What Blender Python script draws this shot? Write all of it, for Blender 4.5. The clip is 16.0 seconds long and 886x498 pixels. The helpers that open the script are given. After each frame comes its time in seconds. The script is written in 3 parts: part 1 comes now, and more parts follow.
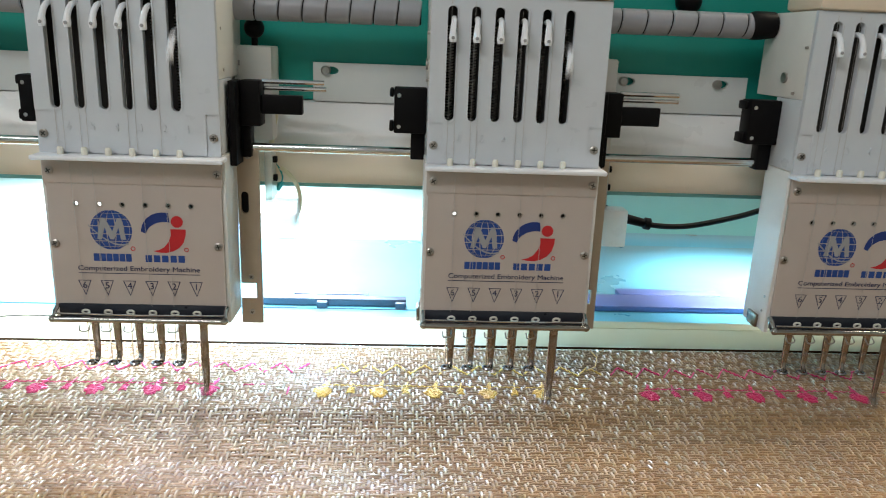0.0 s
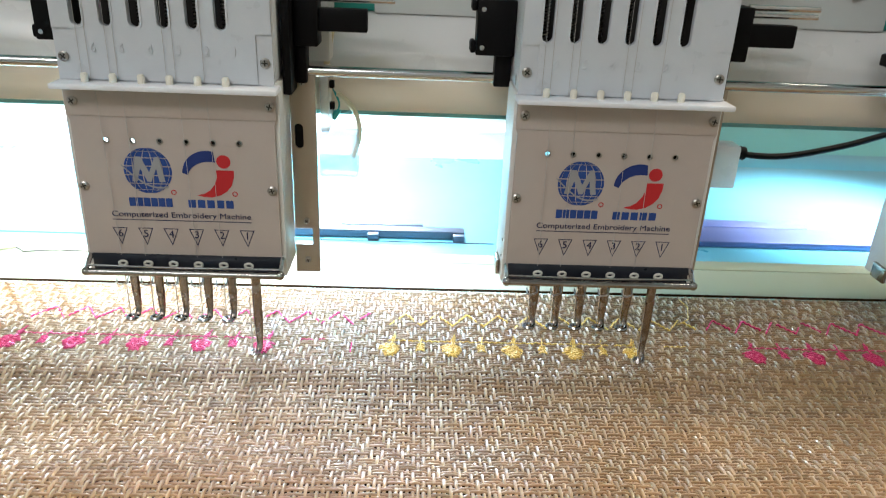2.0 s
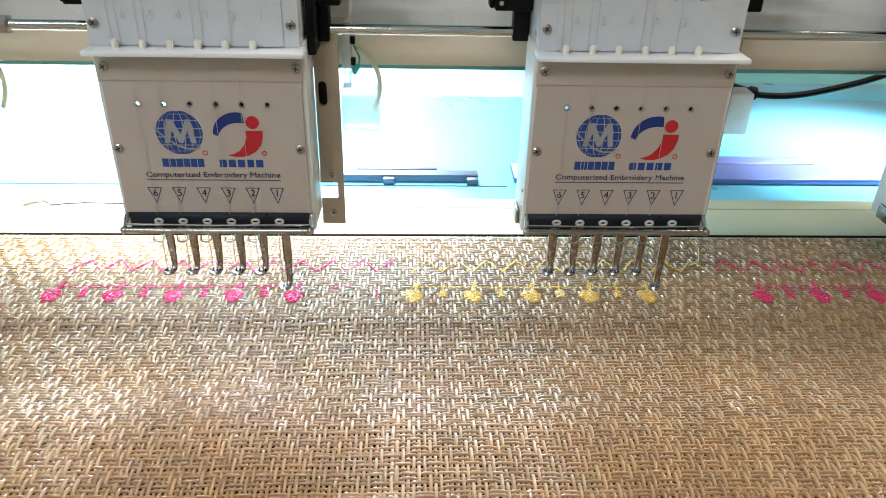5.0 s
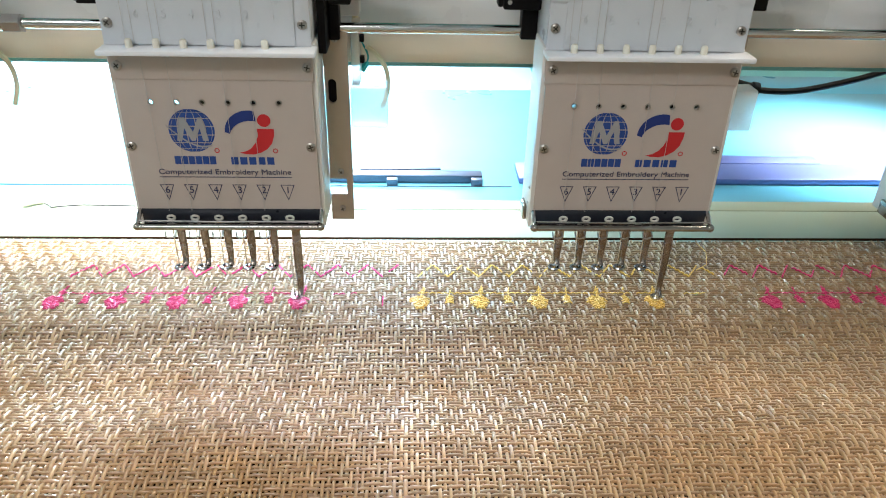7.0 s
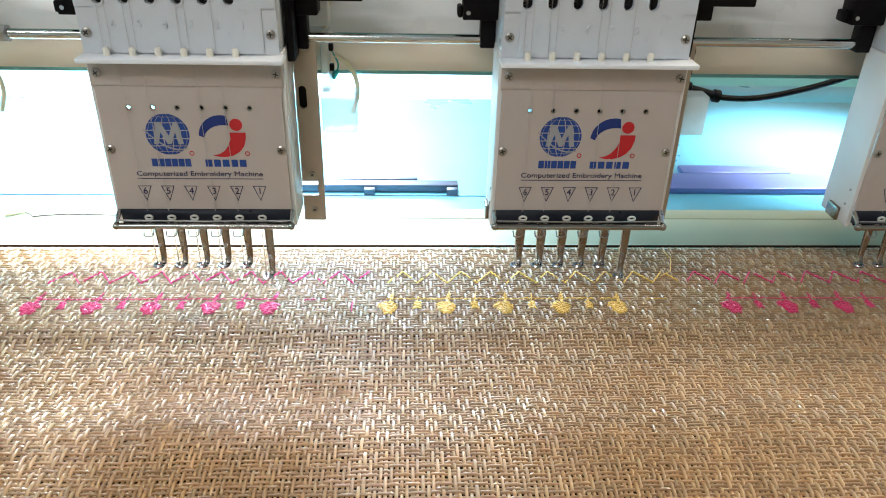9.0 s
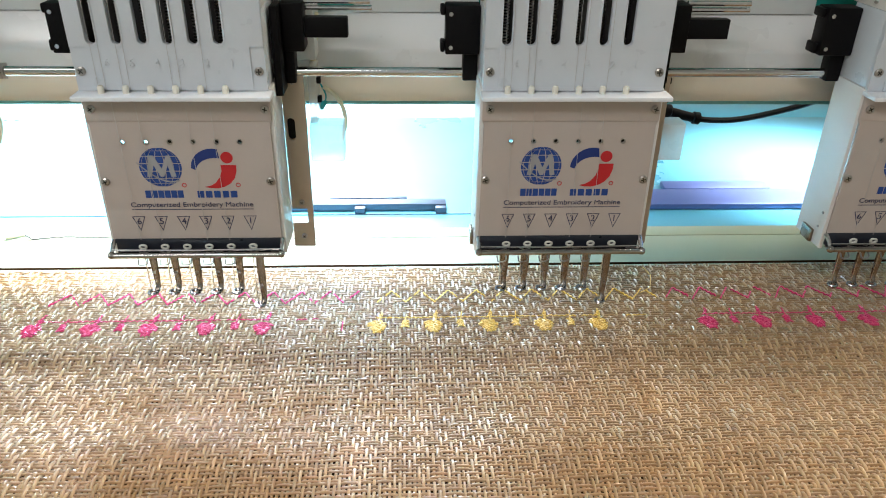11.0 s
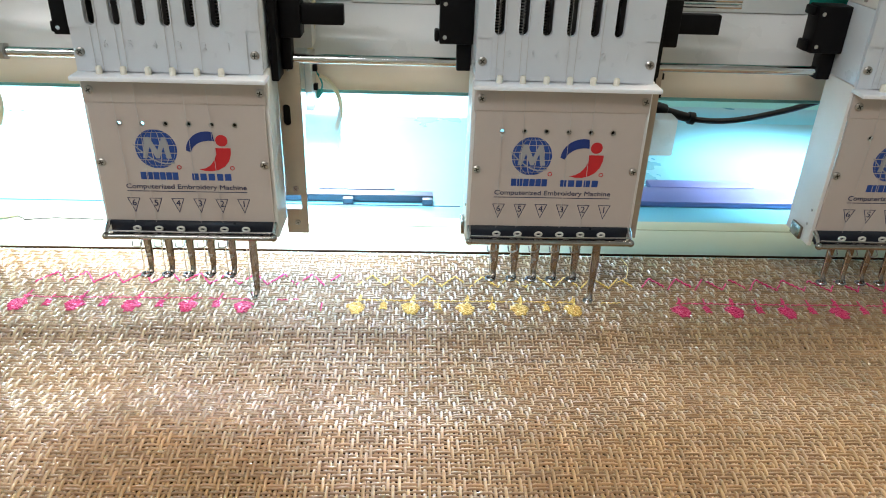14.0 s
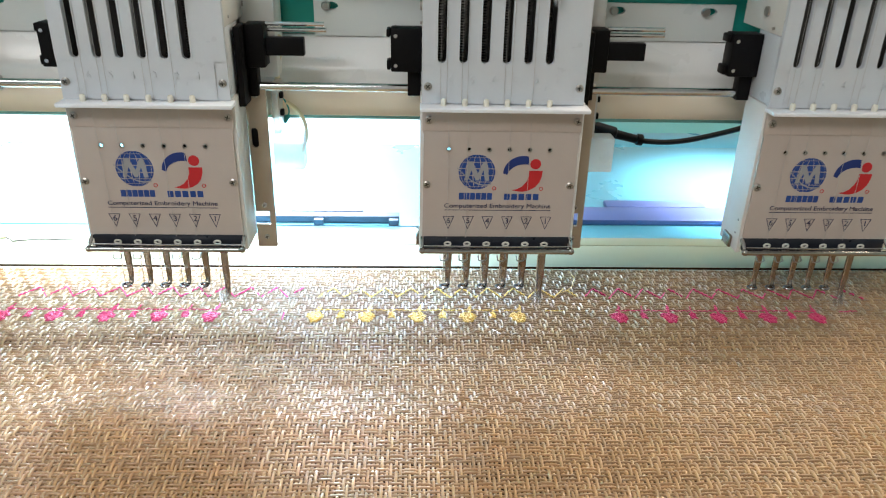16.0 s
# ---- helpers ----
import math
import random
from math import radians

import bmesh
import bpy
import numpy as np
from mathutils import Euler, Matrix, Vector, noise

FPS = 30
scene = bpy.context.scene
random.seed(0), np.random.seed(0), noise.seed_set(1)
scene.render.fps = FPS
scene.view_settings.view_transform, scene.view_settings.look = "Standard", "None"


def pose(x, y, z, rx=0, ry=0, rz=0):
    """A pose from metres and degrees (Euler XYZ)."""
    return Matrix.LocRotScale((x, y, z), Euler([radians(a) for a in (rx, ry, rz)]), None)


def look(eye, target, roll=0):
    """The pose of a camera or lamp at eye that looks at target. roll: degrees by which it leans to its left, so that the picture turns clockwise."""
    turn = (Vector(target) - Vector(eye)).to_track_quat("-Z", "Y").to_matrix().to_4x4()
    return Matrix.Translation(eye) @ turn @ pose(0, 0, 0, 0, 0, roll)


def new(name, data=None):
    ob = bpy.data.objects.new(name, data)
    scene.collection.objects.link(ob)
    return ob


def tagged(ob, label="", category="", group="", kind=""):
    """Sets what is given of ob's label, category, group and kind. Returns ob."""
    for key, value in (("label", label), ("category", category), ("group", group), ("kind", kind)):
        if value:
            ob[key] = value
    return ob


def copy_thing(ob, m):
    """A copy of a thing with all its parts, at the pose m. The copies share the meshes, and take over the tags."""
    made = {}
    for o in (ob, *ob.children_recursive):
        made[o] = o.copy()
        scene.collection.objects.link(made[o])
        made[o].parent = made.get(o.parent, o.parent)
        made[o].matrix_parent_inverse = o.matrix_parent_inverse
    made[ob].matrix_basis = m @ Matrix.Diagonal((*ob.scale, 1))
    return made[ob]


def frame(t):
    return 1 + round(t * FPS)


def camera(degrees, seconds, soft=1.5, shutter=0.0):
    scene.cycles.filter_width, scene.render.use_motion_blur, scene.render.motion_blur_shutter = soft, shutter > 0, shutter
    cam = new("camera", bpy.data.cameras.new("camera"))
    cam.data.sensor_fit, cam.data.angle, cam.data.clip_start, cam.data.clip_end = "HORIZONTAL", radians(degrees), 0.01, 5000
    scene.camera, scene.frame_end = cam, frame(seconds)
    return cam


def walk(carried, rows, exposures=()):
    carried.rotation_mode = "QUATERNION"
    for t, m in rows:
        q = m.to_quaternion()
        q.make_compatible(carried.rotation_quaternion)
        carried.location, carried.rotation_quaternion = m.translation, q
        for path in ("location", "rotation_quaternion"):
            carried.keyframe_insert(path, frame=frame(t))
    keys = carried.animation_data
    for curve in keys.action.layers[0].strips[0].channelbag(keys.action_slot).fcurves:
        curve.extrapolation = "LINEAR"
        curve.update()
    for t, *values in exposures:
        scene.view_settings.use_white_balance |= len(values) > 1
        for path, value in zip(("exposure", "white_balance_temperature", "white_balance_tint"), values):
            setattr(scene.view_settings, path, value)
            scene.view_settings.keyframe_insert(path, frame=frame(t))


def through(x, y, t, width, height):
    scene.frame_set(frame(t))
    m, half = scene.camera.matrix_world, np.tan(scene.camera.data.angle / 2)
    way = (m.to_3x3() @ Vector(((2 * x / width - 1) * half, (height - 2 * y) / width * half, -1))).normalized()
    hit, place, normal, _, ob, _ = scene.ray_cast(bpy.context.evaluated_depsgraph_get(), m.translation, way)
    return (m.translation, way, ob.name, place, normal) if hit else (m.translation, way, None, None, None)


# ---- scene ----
cam = camera(61.617, 16.0, soft=1.0, shutter=0.5)
EXPOSURES = [
    (0, -0.21), (1.5, -0.20), (3, -0.17), (8, -0.1), (14, -0.05), (16, 0.03),
]
PATH = [
    (0, (-0.0256, -0.6476, 0.3372), (0.0307, 0.3143, 0.0699), 2.248),
    (0.5, (-0.0399, -0.6314, 0.3353), (0.0133, 0.3273, 0.0561), 2.152),
    (1, (-0.0566, -0.6008, 0.3330), (-0.0058, 0.3521, 0.0339), 2.327),
    (1.5, (-0.0721, -0.5654, 0.3348), (-0.0230, 0.3733, -0.0064), 2.877),
    (2, (-0.0773, -0.5439, 0.3452), (-0.0398, 0.3730, -0.0522), 2.455),
    (2.5, (-0.0784, -0.5308, 0.3511), (-0.0373, 0.3625, -0.0966), 2.411),
    (3, (-0.0813, -0.5257, 0.3535), (-0.0470, 0.3526, -0.1235), 1.890),
    (3.5, (-0.0909, -0.5254, 0.3695), (-0.0620, 0.3384, -0.1333), 1.636),
    (4, (-0.0951, -0.5363, 0.3662), (-0.0592, 0.3377, -0.1184), 1.562),
    (6.5, (-0.1001, -0.5627, 0.3902), (-0.0629, 0.3048, -0.1059), 1.280),
    (7, (-0.1060, -0.5615, 0.3833), (-0.0655, 0.3044, -0.1153), 1.447),
    (7.5, (-0.1006, -0.5619, 0.3751), (-0.0592, 0.3085, -0.1153), 1.267),
    (8, (-0.0879, -0.5761, 0.3793), (-0.0462, 0.2969, -0.1067), 1.396),
    (10.5, (-0.0717, -0.6032, 0.4072), (-0.0276, 0.2719, -0.0747), 1.126),
    (11, (-0.0686, -0.6058, 0.4142), (-0.0215, 0.2719, -0.0627), 0.955),
    (11.5, (-0.0697, -0.6002, 0.4112), (-0.0211, 0.2780, -0.0646), 0.862),
    (12, (-0.0657, -0.6006, 0.4079), (-0.0094, 0.2757, -0.0706), 1.125),
    (12.5, (-0.0675, -0.6151, 0.4082), (-0.0180, 0.2636, -0.0665), 1.109),
    (13, (-0.0643, -0.6209, 0.4085), (-0.0188, 0.2600, -0.0627), 1.268),
    (13.5, (-0.0525, -0.6212, 0.4025), (-0.0130, 0.2628, -0.0635), 1.562),
    (14, (-0.0553, -0.6216, 0.4000), (-0.0151, 0.2626, -0.0654), 2.032),
    (14.5, (-0.0516, -0.6241, 0.4018), (-0.0102, 0.2626, -0.0585), 2.208),
    (15, (-0.0382, -0.6272, 0.4013), (0.0044, 0.2612, -0.0559), 1.870),
    (15.5, (-0.0268, -0.6472, 0.4012), (0.0196, 0.2458, -0.0464), 1.737),
    (16, (-0.0096, -0.6881, 0.4075), (0.0265, 0.2164, -0.0175), 1.319),
]
walk(cam, [(t, look(eye, target, roll)) for t, eye, target, roll in PATH],
     exposures=EXPOSURES)

# ---- world and lamps ----
world = bpy.data.worlds.new("room_air")
scene.world = world
world.use_nodes = True
world.node_tree.nodes["Background"].inputs[0].default_value = (0.55, 0.62, 0.70, 1)
world.node_tree.nodes["Background"].inputs[1].default_value = 0.18


def area_lamp(name, eye, target, sx, sy, watts, colour, spread=180):
    data = bpy.data.lights.new(name, "AREA")
    data.shape, data.size, data.size_y = "RECTANGLE", sx, sy
    data.energy, data.color, data.spread = watts, colour, radians(spread)
    ob = new(name, data)
    ob.matrix_world = look(eye, target)
    return ob


# unseen warm ceiling light, and an unseen lamp added to fill the head fronts
area_lamp("ceiling_light_front", (1.10, 0.27, 1.86), (1.00, -0.1, 0), 1.5, 0.10, 32.0, (1.0, 0.84, 0.66))
area_lamp("ceiling_light_rear", (-0.95, -1.65, 1.80), (-0.1, 0.0, 0.20), 1.4, 0.3, 26, (1.0, 0.96, 0.93))
# unseen lamp added by the far wall; shines under the beam for fabric highlights
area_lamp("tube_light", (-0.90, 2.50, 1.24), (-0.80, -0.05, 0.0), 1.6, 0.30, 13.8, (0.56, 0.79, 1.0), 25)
# unseen lamps added to brighten the back of the bed and under the beam
area_lamp("bed_ceiling_light", (-0.50, 0.72, 1.15), (-0.50, 0.68, 0), 0.5, 0.4, 52, (0.92, 0.96, 1.0), 60)
area_lamp("bed_light", (-0.27, 0.128, 0.188), (-0.27, 0.12, 0), 0.52, 0.03, 0.6, (0.60, 0.81, 1.0), 120)
# small lamp over the far end of the bed
area_lamp("back_light_far", (0.72, 0.52, 0.9), (0.56, 0.45, 0), 0.10, 0.10, 4.2, (0.95, 0.98, 1.0), 28)


# ---- materials ----


def mat(name, colour, rough=0.5, metal=0.0, grain=0.06, scale=60.0, bump=0.05, fine=900.0, island=0.0, coat=0.0, through=0.0, obj_random=0.0):
    """A surface with stains at one scale and grain with relief at a finer one."""
    m = bpy.data.materials.new(name)
    m.use_nodes = True
    nt = m.node_tree
    b = nt.nodes["Principled BSDF"]
    tc = nt.nodes.new("ShaderNodeTexCoord")
    big, small = nt.nodes.new("ShaderNodeTexNoise"), nt.nodes.new("ShaderNodeTexNoise")
    big.inputs["Scale"].default_value, small.inputs["Scale"].default_value = scale, fine
    big.inputs["Detail"].default_value, small.inputs["Detail"].default_value = 5, 2
    for n in (big, small):
        nt.links.new(tc.outputs["Object"], n.inputs["Vector"])
    mul = nt.nodes.new("ShaderNodeMath")
    mul.operation = "MULTIPLY_ADD"
    nt.links.new(big.outputs["Fac"], mul.inputs[0])
    mul.inputs[1].default_value, mul.inputs[2].default_value = 2 * grain, 1 - grain
    value = mul.outputs[0]
    if island or obj_random:
        g = nt.nodes.new("ShaderNodeNewGeometry" if island else "ShaderNodeObjectInfo")
        m2 = nt.nodes.new("ShaderNodeMath")
        m2.operation = "MULTIPLY_ADD"
        nt.links.new(g.outputs["Random Per Island" if island else "Random"], m2.inputs[0])
        k = island or obj_random
        m2.inputs[1].default_value, m2.inputs[2].default_value = 2 * k, 1 - k
        m3 = nt.nodes.new("ShaderNodeMath")
        m3.operation = "MULTIPLY"
        nt.links.new(value, m3.inputs[0])
        nt.links.new(m2.outputs[0], m3.inputs[1])
        value = m3.outputs[0]
    mix = nt.nodes.new("ShaderNodeMix")
    mix.data_type, mix.blend_type = "RGBA", "MULTIPLY"
    mix.inputs[0].default_value = 1
    mix.inputs[6].default_value = (*colour, 1)
    nt.links.new(value, mix.inputs[7])
    nt.links.new(mix.outputs[2], b.inputs["Base Color"])
    rr = nt.nodes.new("ShaderNodeMapRange")
    rr.inputs[3].default_value, rr.inputs[4].default_value = max(rough - 0.08, 0.02), min(rough + 0.08, 1)
    nt.links.new(big.outputs["Fac"], rr.inputs[0])
    nt.links.new(rr.outputs[0], b.inputs["Roughness"])
    b.inputs["Metallic"].default_value = metal
    b.inputs["Coat Weight"].default_value = coat
    if through:
        b.inputs["Transmission Weight"].default_value = through
    bp = nt.nodes.new("ShaderNodeBump")
    bp.inputs["Strength"].default_value, bp.inputs["Distance"].default_value = bump, 0.001
    nt.links.new(small.outputs["Fac"], bp.inputs["Height"])
    nt.links.new(bp.outputs[0], b.inputs["Normal"])
    return m


M_COVER = mat("cover_plastic", (0.60, 0.64, 0.69), 0.30, grain=0.04)
M_PLATE = mat("plate_paint", (0.49, 0.435, 0.405), 0.45, grain=0.04, fine=1500, bump=0.03)
M_CAP = mat("cap_plastic", (0.78, 0.66, 0.53), 0.4, grain=0.04)
M_BOUNCE_CREAM = mat("bounce_cream", (0.80, 0.71, 0.57), 0.4, grain=0.05, scale=14)
M_LEDGE = mat("ledge_plastic", (0.85, 0.885, 0.94), 0.35, grain=0.02)
M_PEG = mat("peg_nylon", (0.80, 0.79, 0.70), 0.4, grain=0.03)
M_ARM = mat("arm_paint", (0.72, 0.72, 0.70), 0.4, grain=0.04)
M_BRACKET = mat("bracket_paint", (0.44, 0.36, 0.27), 0.45, grain=0.07)
M_BLACK = mat("black_plastic", (0.004, 0.004, 0.005), 0.5, grain=0.15)
# near-black for shade in slots, holes and screw heads; also the loose wire
M_DARK = mat("inner_shade_and_dark_wire", (0.03, 0.028, 0.026), 0.6, grain=0.2)
M_CHROME = mat("chrome", (0.62, 0.62, 0.62), 0.14, 1.0, grain=0.05, bump=0.01)
M_STEEL = mat("foot_steel", (0.25, 0.215, 0.18), 0.26, 1.0, grain=0.1, bump=0.03)
M_BAR = mat("bar_steel", (0.34, 0.325, 0.31), 0.16, 1.0, grain=0.08, bump=0.01)
M_SCREW = mat("screw_metal", (0.42, 0.40, 0.38), 0.32, 1.0, grain=0.12)
M_EYE = mat("ceramic_eyelet", (0.70, 0.71, 0.66), 0.25, grain=0.03)
M_NAVY = mat("navy_print", (0.007, 0.03, 0.19), 0.5, grain=0.05)
M_BLUE = mat("blue_print", (0.012, 0.06, 0.28), 0.5, grain=0.05)
M_RED = mat("red_print", (0.52, 0.014, 0.022), 0.5, grain=0.05)
M_GREYP = mat("grey_print", (0.33, 0.34, 0.36), 0.5, grain=0.05)
M_INK = mat("dark_ink", (0.02, 0.026, 0.09), 0.5, grain=0.05)
M_BEAM = mat("beam_paint", (0.72, 0.735, 0.74), 0.28, grain=0.05, scale=12)
M_STRIP = mat("strip_paint", (0.62, 0.66, 0.66), 0.3, grain=0.05, scale=20)
M_GREEN = mat("green_paint", (0.010, 0.29, 0.24), 0.42, grain=0.08, scale=14)
M_TUBE = mat("conduit_plastic", (0.27, 0.28, 0.31), 0.4, grain=0.08)
M_BOARD = mat("board_laminate", (0.37, 0.40, 0.29), 0.45, grain=0.05, scale=25)
M_BED = mat("bed_laminate", (0.12, 0.44, 0.61), 0.30, grain=0.05, scale=8, coat=0.6)
M_RAIL = mat("rail_anodised", (0.12, 0.16, 0.40), 0.4, 0.2, grain=0.05)
M_GRAIL = mat("rail_grey", (0.09, 0.11, 0.16), 0.4, 0.4, grain=0.08)
M_TEAL = mat("teal_panel", (0.18, 0.46, 0.46), 0.4, grain=0.06, scale=6)
# the teal made paler for the left, its stronger light put into the colour
M_PALE = mat("lit_teal_band", (0.42, 0.68, 0.68), 0.4, grain=0.05, scale=6)
M_SKYB = mat("blue_panel", (0.26, 0.50, 0.68), 0.4, grain=0.05, scale=6)
M_WHITE = mat("white_panel", (0.78, 0.80, 0.80), 0.4, grain=0.03, scale=6)
M_CLEAR = mat("connector_plastic", (0.92, 0.93, 0.90), 0.30, grain=0.04)
M_WIREY = mat("cream_wire", (0.72, 0.66, 0.45), 0.4, grain=0.03)
M_WIRET = mat("teal_wire", (0.02, 0.35, 0.33), 0.4, grain=0.03)
M_THREAD = mat("grey_thread", (0.48, 0.47, 0.46), 0.6, grain=0.03)
# warp set lighter than weft: partly the sheen of its floats put in colour
M_WARP = mat("warp_straw_yarn", (0.440, 0.263, 0.108), 0.34, grain=0.30, scale=35, bump=0.3, fine=1700, island=0.18)
M_WEFT = mat("weft_straw_yarn", (0.355, 0.195, 0.072), 0.36, grain=0.30, scale=35, bump=0.3, fine=1700, island=0.22)
for m in (M_WARP, M_WEFT):
    m.node_tree.nodes["Principled BSDF"].inputs["Specular IOR Level"].default_value = 0.9
    m.node_tree.nodes["Principled BSDF"].inputs["Coat Weight"].default_value = 1.0
    m.node_tree.nodes["Principled BSDF"].inputs["Coat Roughness"].default_value = 0.17
    m.node_tree.nodes["Principled BSDF"].inputs["Coat IOR"].default_value = 1.85
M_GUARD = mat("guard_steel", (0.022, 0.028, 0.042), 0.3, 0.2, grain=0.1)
# near-black brown for the shade between the yarns and along the fabric edge
M_CLOTH_SHADE = mat("cloth_shade", (0.028, 0.014, 0.006), 0.9, grain=0.2)
M_PINK = mat("pink_yarn", (0.72, 0.03, 0.13), 0.38, grain=0.1, fine=3000, bump=0.3, island=0.12)
M_YELLOW = mat("yellow_yarn", (0.84, 0.50, 0.08), 0.38, grain=0.1, fine=3000, bump=0.3, island=0.12)
M_FLOOR = mat("workshop_floor", (0.35, 0.36, 0.36), 0.5, grain=0.12, scale=3)
M_WALL = mat("workshop_wall", (0.62, 0.63, 0.62), 0.7, grain=0.06, scale=2)

M_BLACK.node_tree.nodes["Principled BSDF"].inputs["Specular IOR Level"].default_value = 0.12
M_CLOTH_SHADE.node_tree.nodes["Principled BSDF"].inputs["Specular IOR Level"].default_value = 0.05
M_CLEAR.node_tree.nodes["Principled BSDF"].inputs["Alpha"].default_value = 0.55

# ---- mesh helpers ----


def box(bm, x0, x1, y0, y1, z0, z1, bevel=0.0, seg=2):
    vs = [bm.verts.new((x, y, z)) for x in (x0, x1) for y in (y0, y1) for z in (z0, z1)]
    fs = [bm.faces.new([vs[i] for i in q]) for q in ((0, 1, 3, 2), (4, 6, 7, 5), (0, 4, 5, 1), (2, 3, 7, 6), (0, 2, 6, 4), (1, 5, 7, 3))]
    if bevel:
        es = {e for f in fs for e in f.edges}
        bmesh.ops.bevel(bm, geom=list(es), offset=bevel, segments=seg, affect="EDGES", profile=0.5)


def tube(bm, pts, r, n=10, cap=True):
    """A round bar along the points; r a number or one for each point."""
    pts = [Vector(p) for p in pts]
    rs = r if isinstance(r, (list, tuple)) else [r] * len(pts)
    rings, side = [], None
    for i, p in enumerate(pts):
        d = (pts[min(i + 1, len(pts) - 1)] - pts[max(i - 1, 0)]).normalized()
        if side is None:
            side = d.orthogonal().normalized()
        side = (side - d * side.dot(d)).normalized()
        up = d.cross(side)
        rings.append([bm.verts.new(p + rs[i] * (math.cos(a) * side + math.sin(a) * up)) for a in (2 * math.pi * k / n for k in range(n))])
    for a, b in zip(rings, rings[1:]):
        for k in range(n):
            bm.faces.new((a[k], a[(k + 1) % n], b[(k + 1) % n], b[k]))
    if cap:
        bm.faces.new(rings[0][::-1])
        bm.faces.new(rings[-1])


def slab(bm, outer, holes, y0, y1):
    """A plate in x and z with holes through it, from y0 (front) to y1."""
    edges = []
    for loop in [outer] + holes:
        vs = [bm.verts.new((x, y0, z)) for x, z in loop]
        edges += [bm.edges.new((vs[i], vs[(i + 1) % len(vs)])) for i in range(len(vs))]
    got = bmesh.ops.triangle_fill(bm, use_beauty=True, use_dissolve=False, edges=edges)
    faces = [g for g in got["geom"] if isinstance(g, bmesh.types.BMFace)]
    ext = bmesh.ops.extrude_face_region(bm, geom=faces)
    bmesh.ops.translate(bm, vec=(0, y1 - y0, 0), verts=[g for g in ext["geom"] if isinstance(g, bmesh.types.BMVert)])


def flat(bm, loop, y, depth=0.0004):
    """A printed shape: a thin raised polygon in x and z, facing the front."""
    slab(bm, loop, [], y - depth, y)


def circle(cx, cz, r, n=20, sx=1.0):
    return [(cx + sx * r * math.cos(2 * math.pi * k / n), cz + r * math.sin(2 * math.pi * k / n)) for k in range(n)]


def stadium(cx, z0, z1, r, n=8):
    top = [(cx + r * math.cos(a), z1 - r + r * math.sin(a)) for a in (math.pi * k / n for k in range(n + 1))]
    low = [(cx - r * math.cos(a), z0 + r - r * math.sin(a)) for a in (math.pi * k / n for k in range(n + 1))]
    return top + low


def mesh_of(name, bm, material, smooth=True):
    bmesh.ops.recalc_face_normals(bm, faces=bm.faces)
    me = bpy.data.meshes.new(name)
    bm.to_mesh(me)
    bm.free()
    me.materials.append(material)
    if smooth:
        me.shade_smooth()
        me.set_sharp_from_angle(angle=radians(35))
    return me


def part(name, bm, material, parent=None, label="", smooth=True):
    ob = new(name, mesh_of(name, bm, material, smooth) if isinstance(bm, bmesh.types.BMesh) else bm)
    ob.parent = parent
    return tagged(ob, label)


def made(fn, *args, **kw):
    bm = bmesh.new()
    fn(bm, *args, **kw)
    return bm


def text_mesh(name, words, size, width, material, depth=0.0002):
    """Writing as a mesh, upright in x and z, centred at its middle and as wide as given."""
    cu = bpy.data.curves.new(name, "FONT")
    cu.body, cu.size, cu.extrude = words, size, depth
    cu.align_x, cu.align_y = "CENTER", "CENTER"
    ob = new(name, cu)
    me = bpy.data.meshes.new_from_object(ob.evaluated_get(bpy.context.evaluated_depsgraph_get()))
    bpy.data.objects.remove(ob)
    xs = [q.co.x for q in me.vertices]
    k = width / (max(xs) - min(xs)) if width else 1
    me.transform(Matrix.Rotation(radians(90), 4, "X") @ Matrix.Diagonal((k, 1, 1, 1)))
    me.materials.clear()
    me.materials.append(material)
    return me


def screw(parent, x, y, z, r=0.0037, name="screw"):
    bm = bmesh.new()
    tube(bm, [(0, 0.001, 0), (0, -0.0012, 0), (0, -0.002, 0)], [r, r, r * 0.7], 14)
    ob = part(name, bm, M_SCREW, parent)
    ob.location = (x, y, z)
    # slot is a flat dark cross, its shade in the colour, not cut in
    bm = bmesh.new()
    a = (x * 7919 + z * 3571) % 3.1
    for k in (0, math.pi / 2):
        c, s = math.cos(a + k), math.sin(a + k)
        w, h = r * 0.6, r * 0.13
        flat(bm, [(c * u - s * q, s * u + c * q) for u, q in ((-w, -h), (w, -h), (w, h), (-w, h))], -0.00202, 0.0002)
    part("cross_slot", bm, M_DARK, ob)
    return ob


PITCH = 0.33
NEEDLE = 0.0197
NX = [0.0222 + NEEDLE * k for k in range(6)]   # needle 6 first, needle 1 last
SX = [0.0130 + 0.01985 * k for k in range(6)]  # slots of the cover

# ---- the heads ----


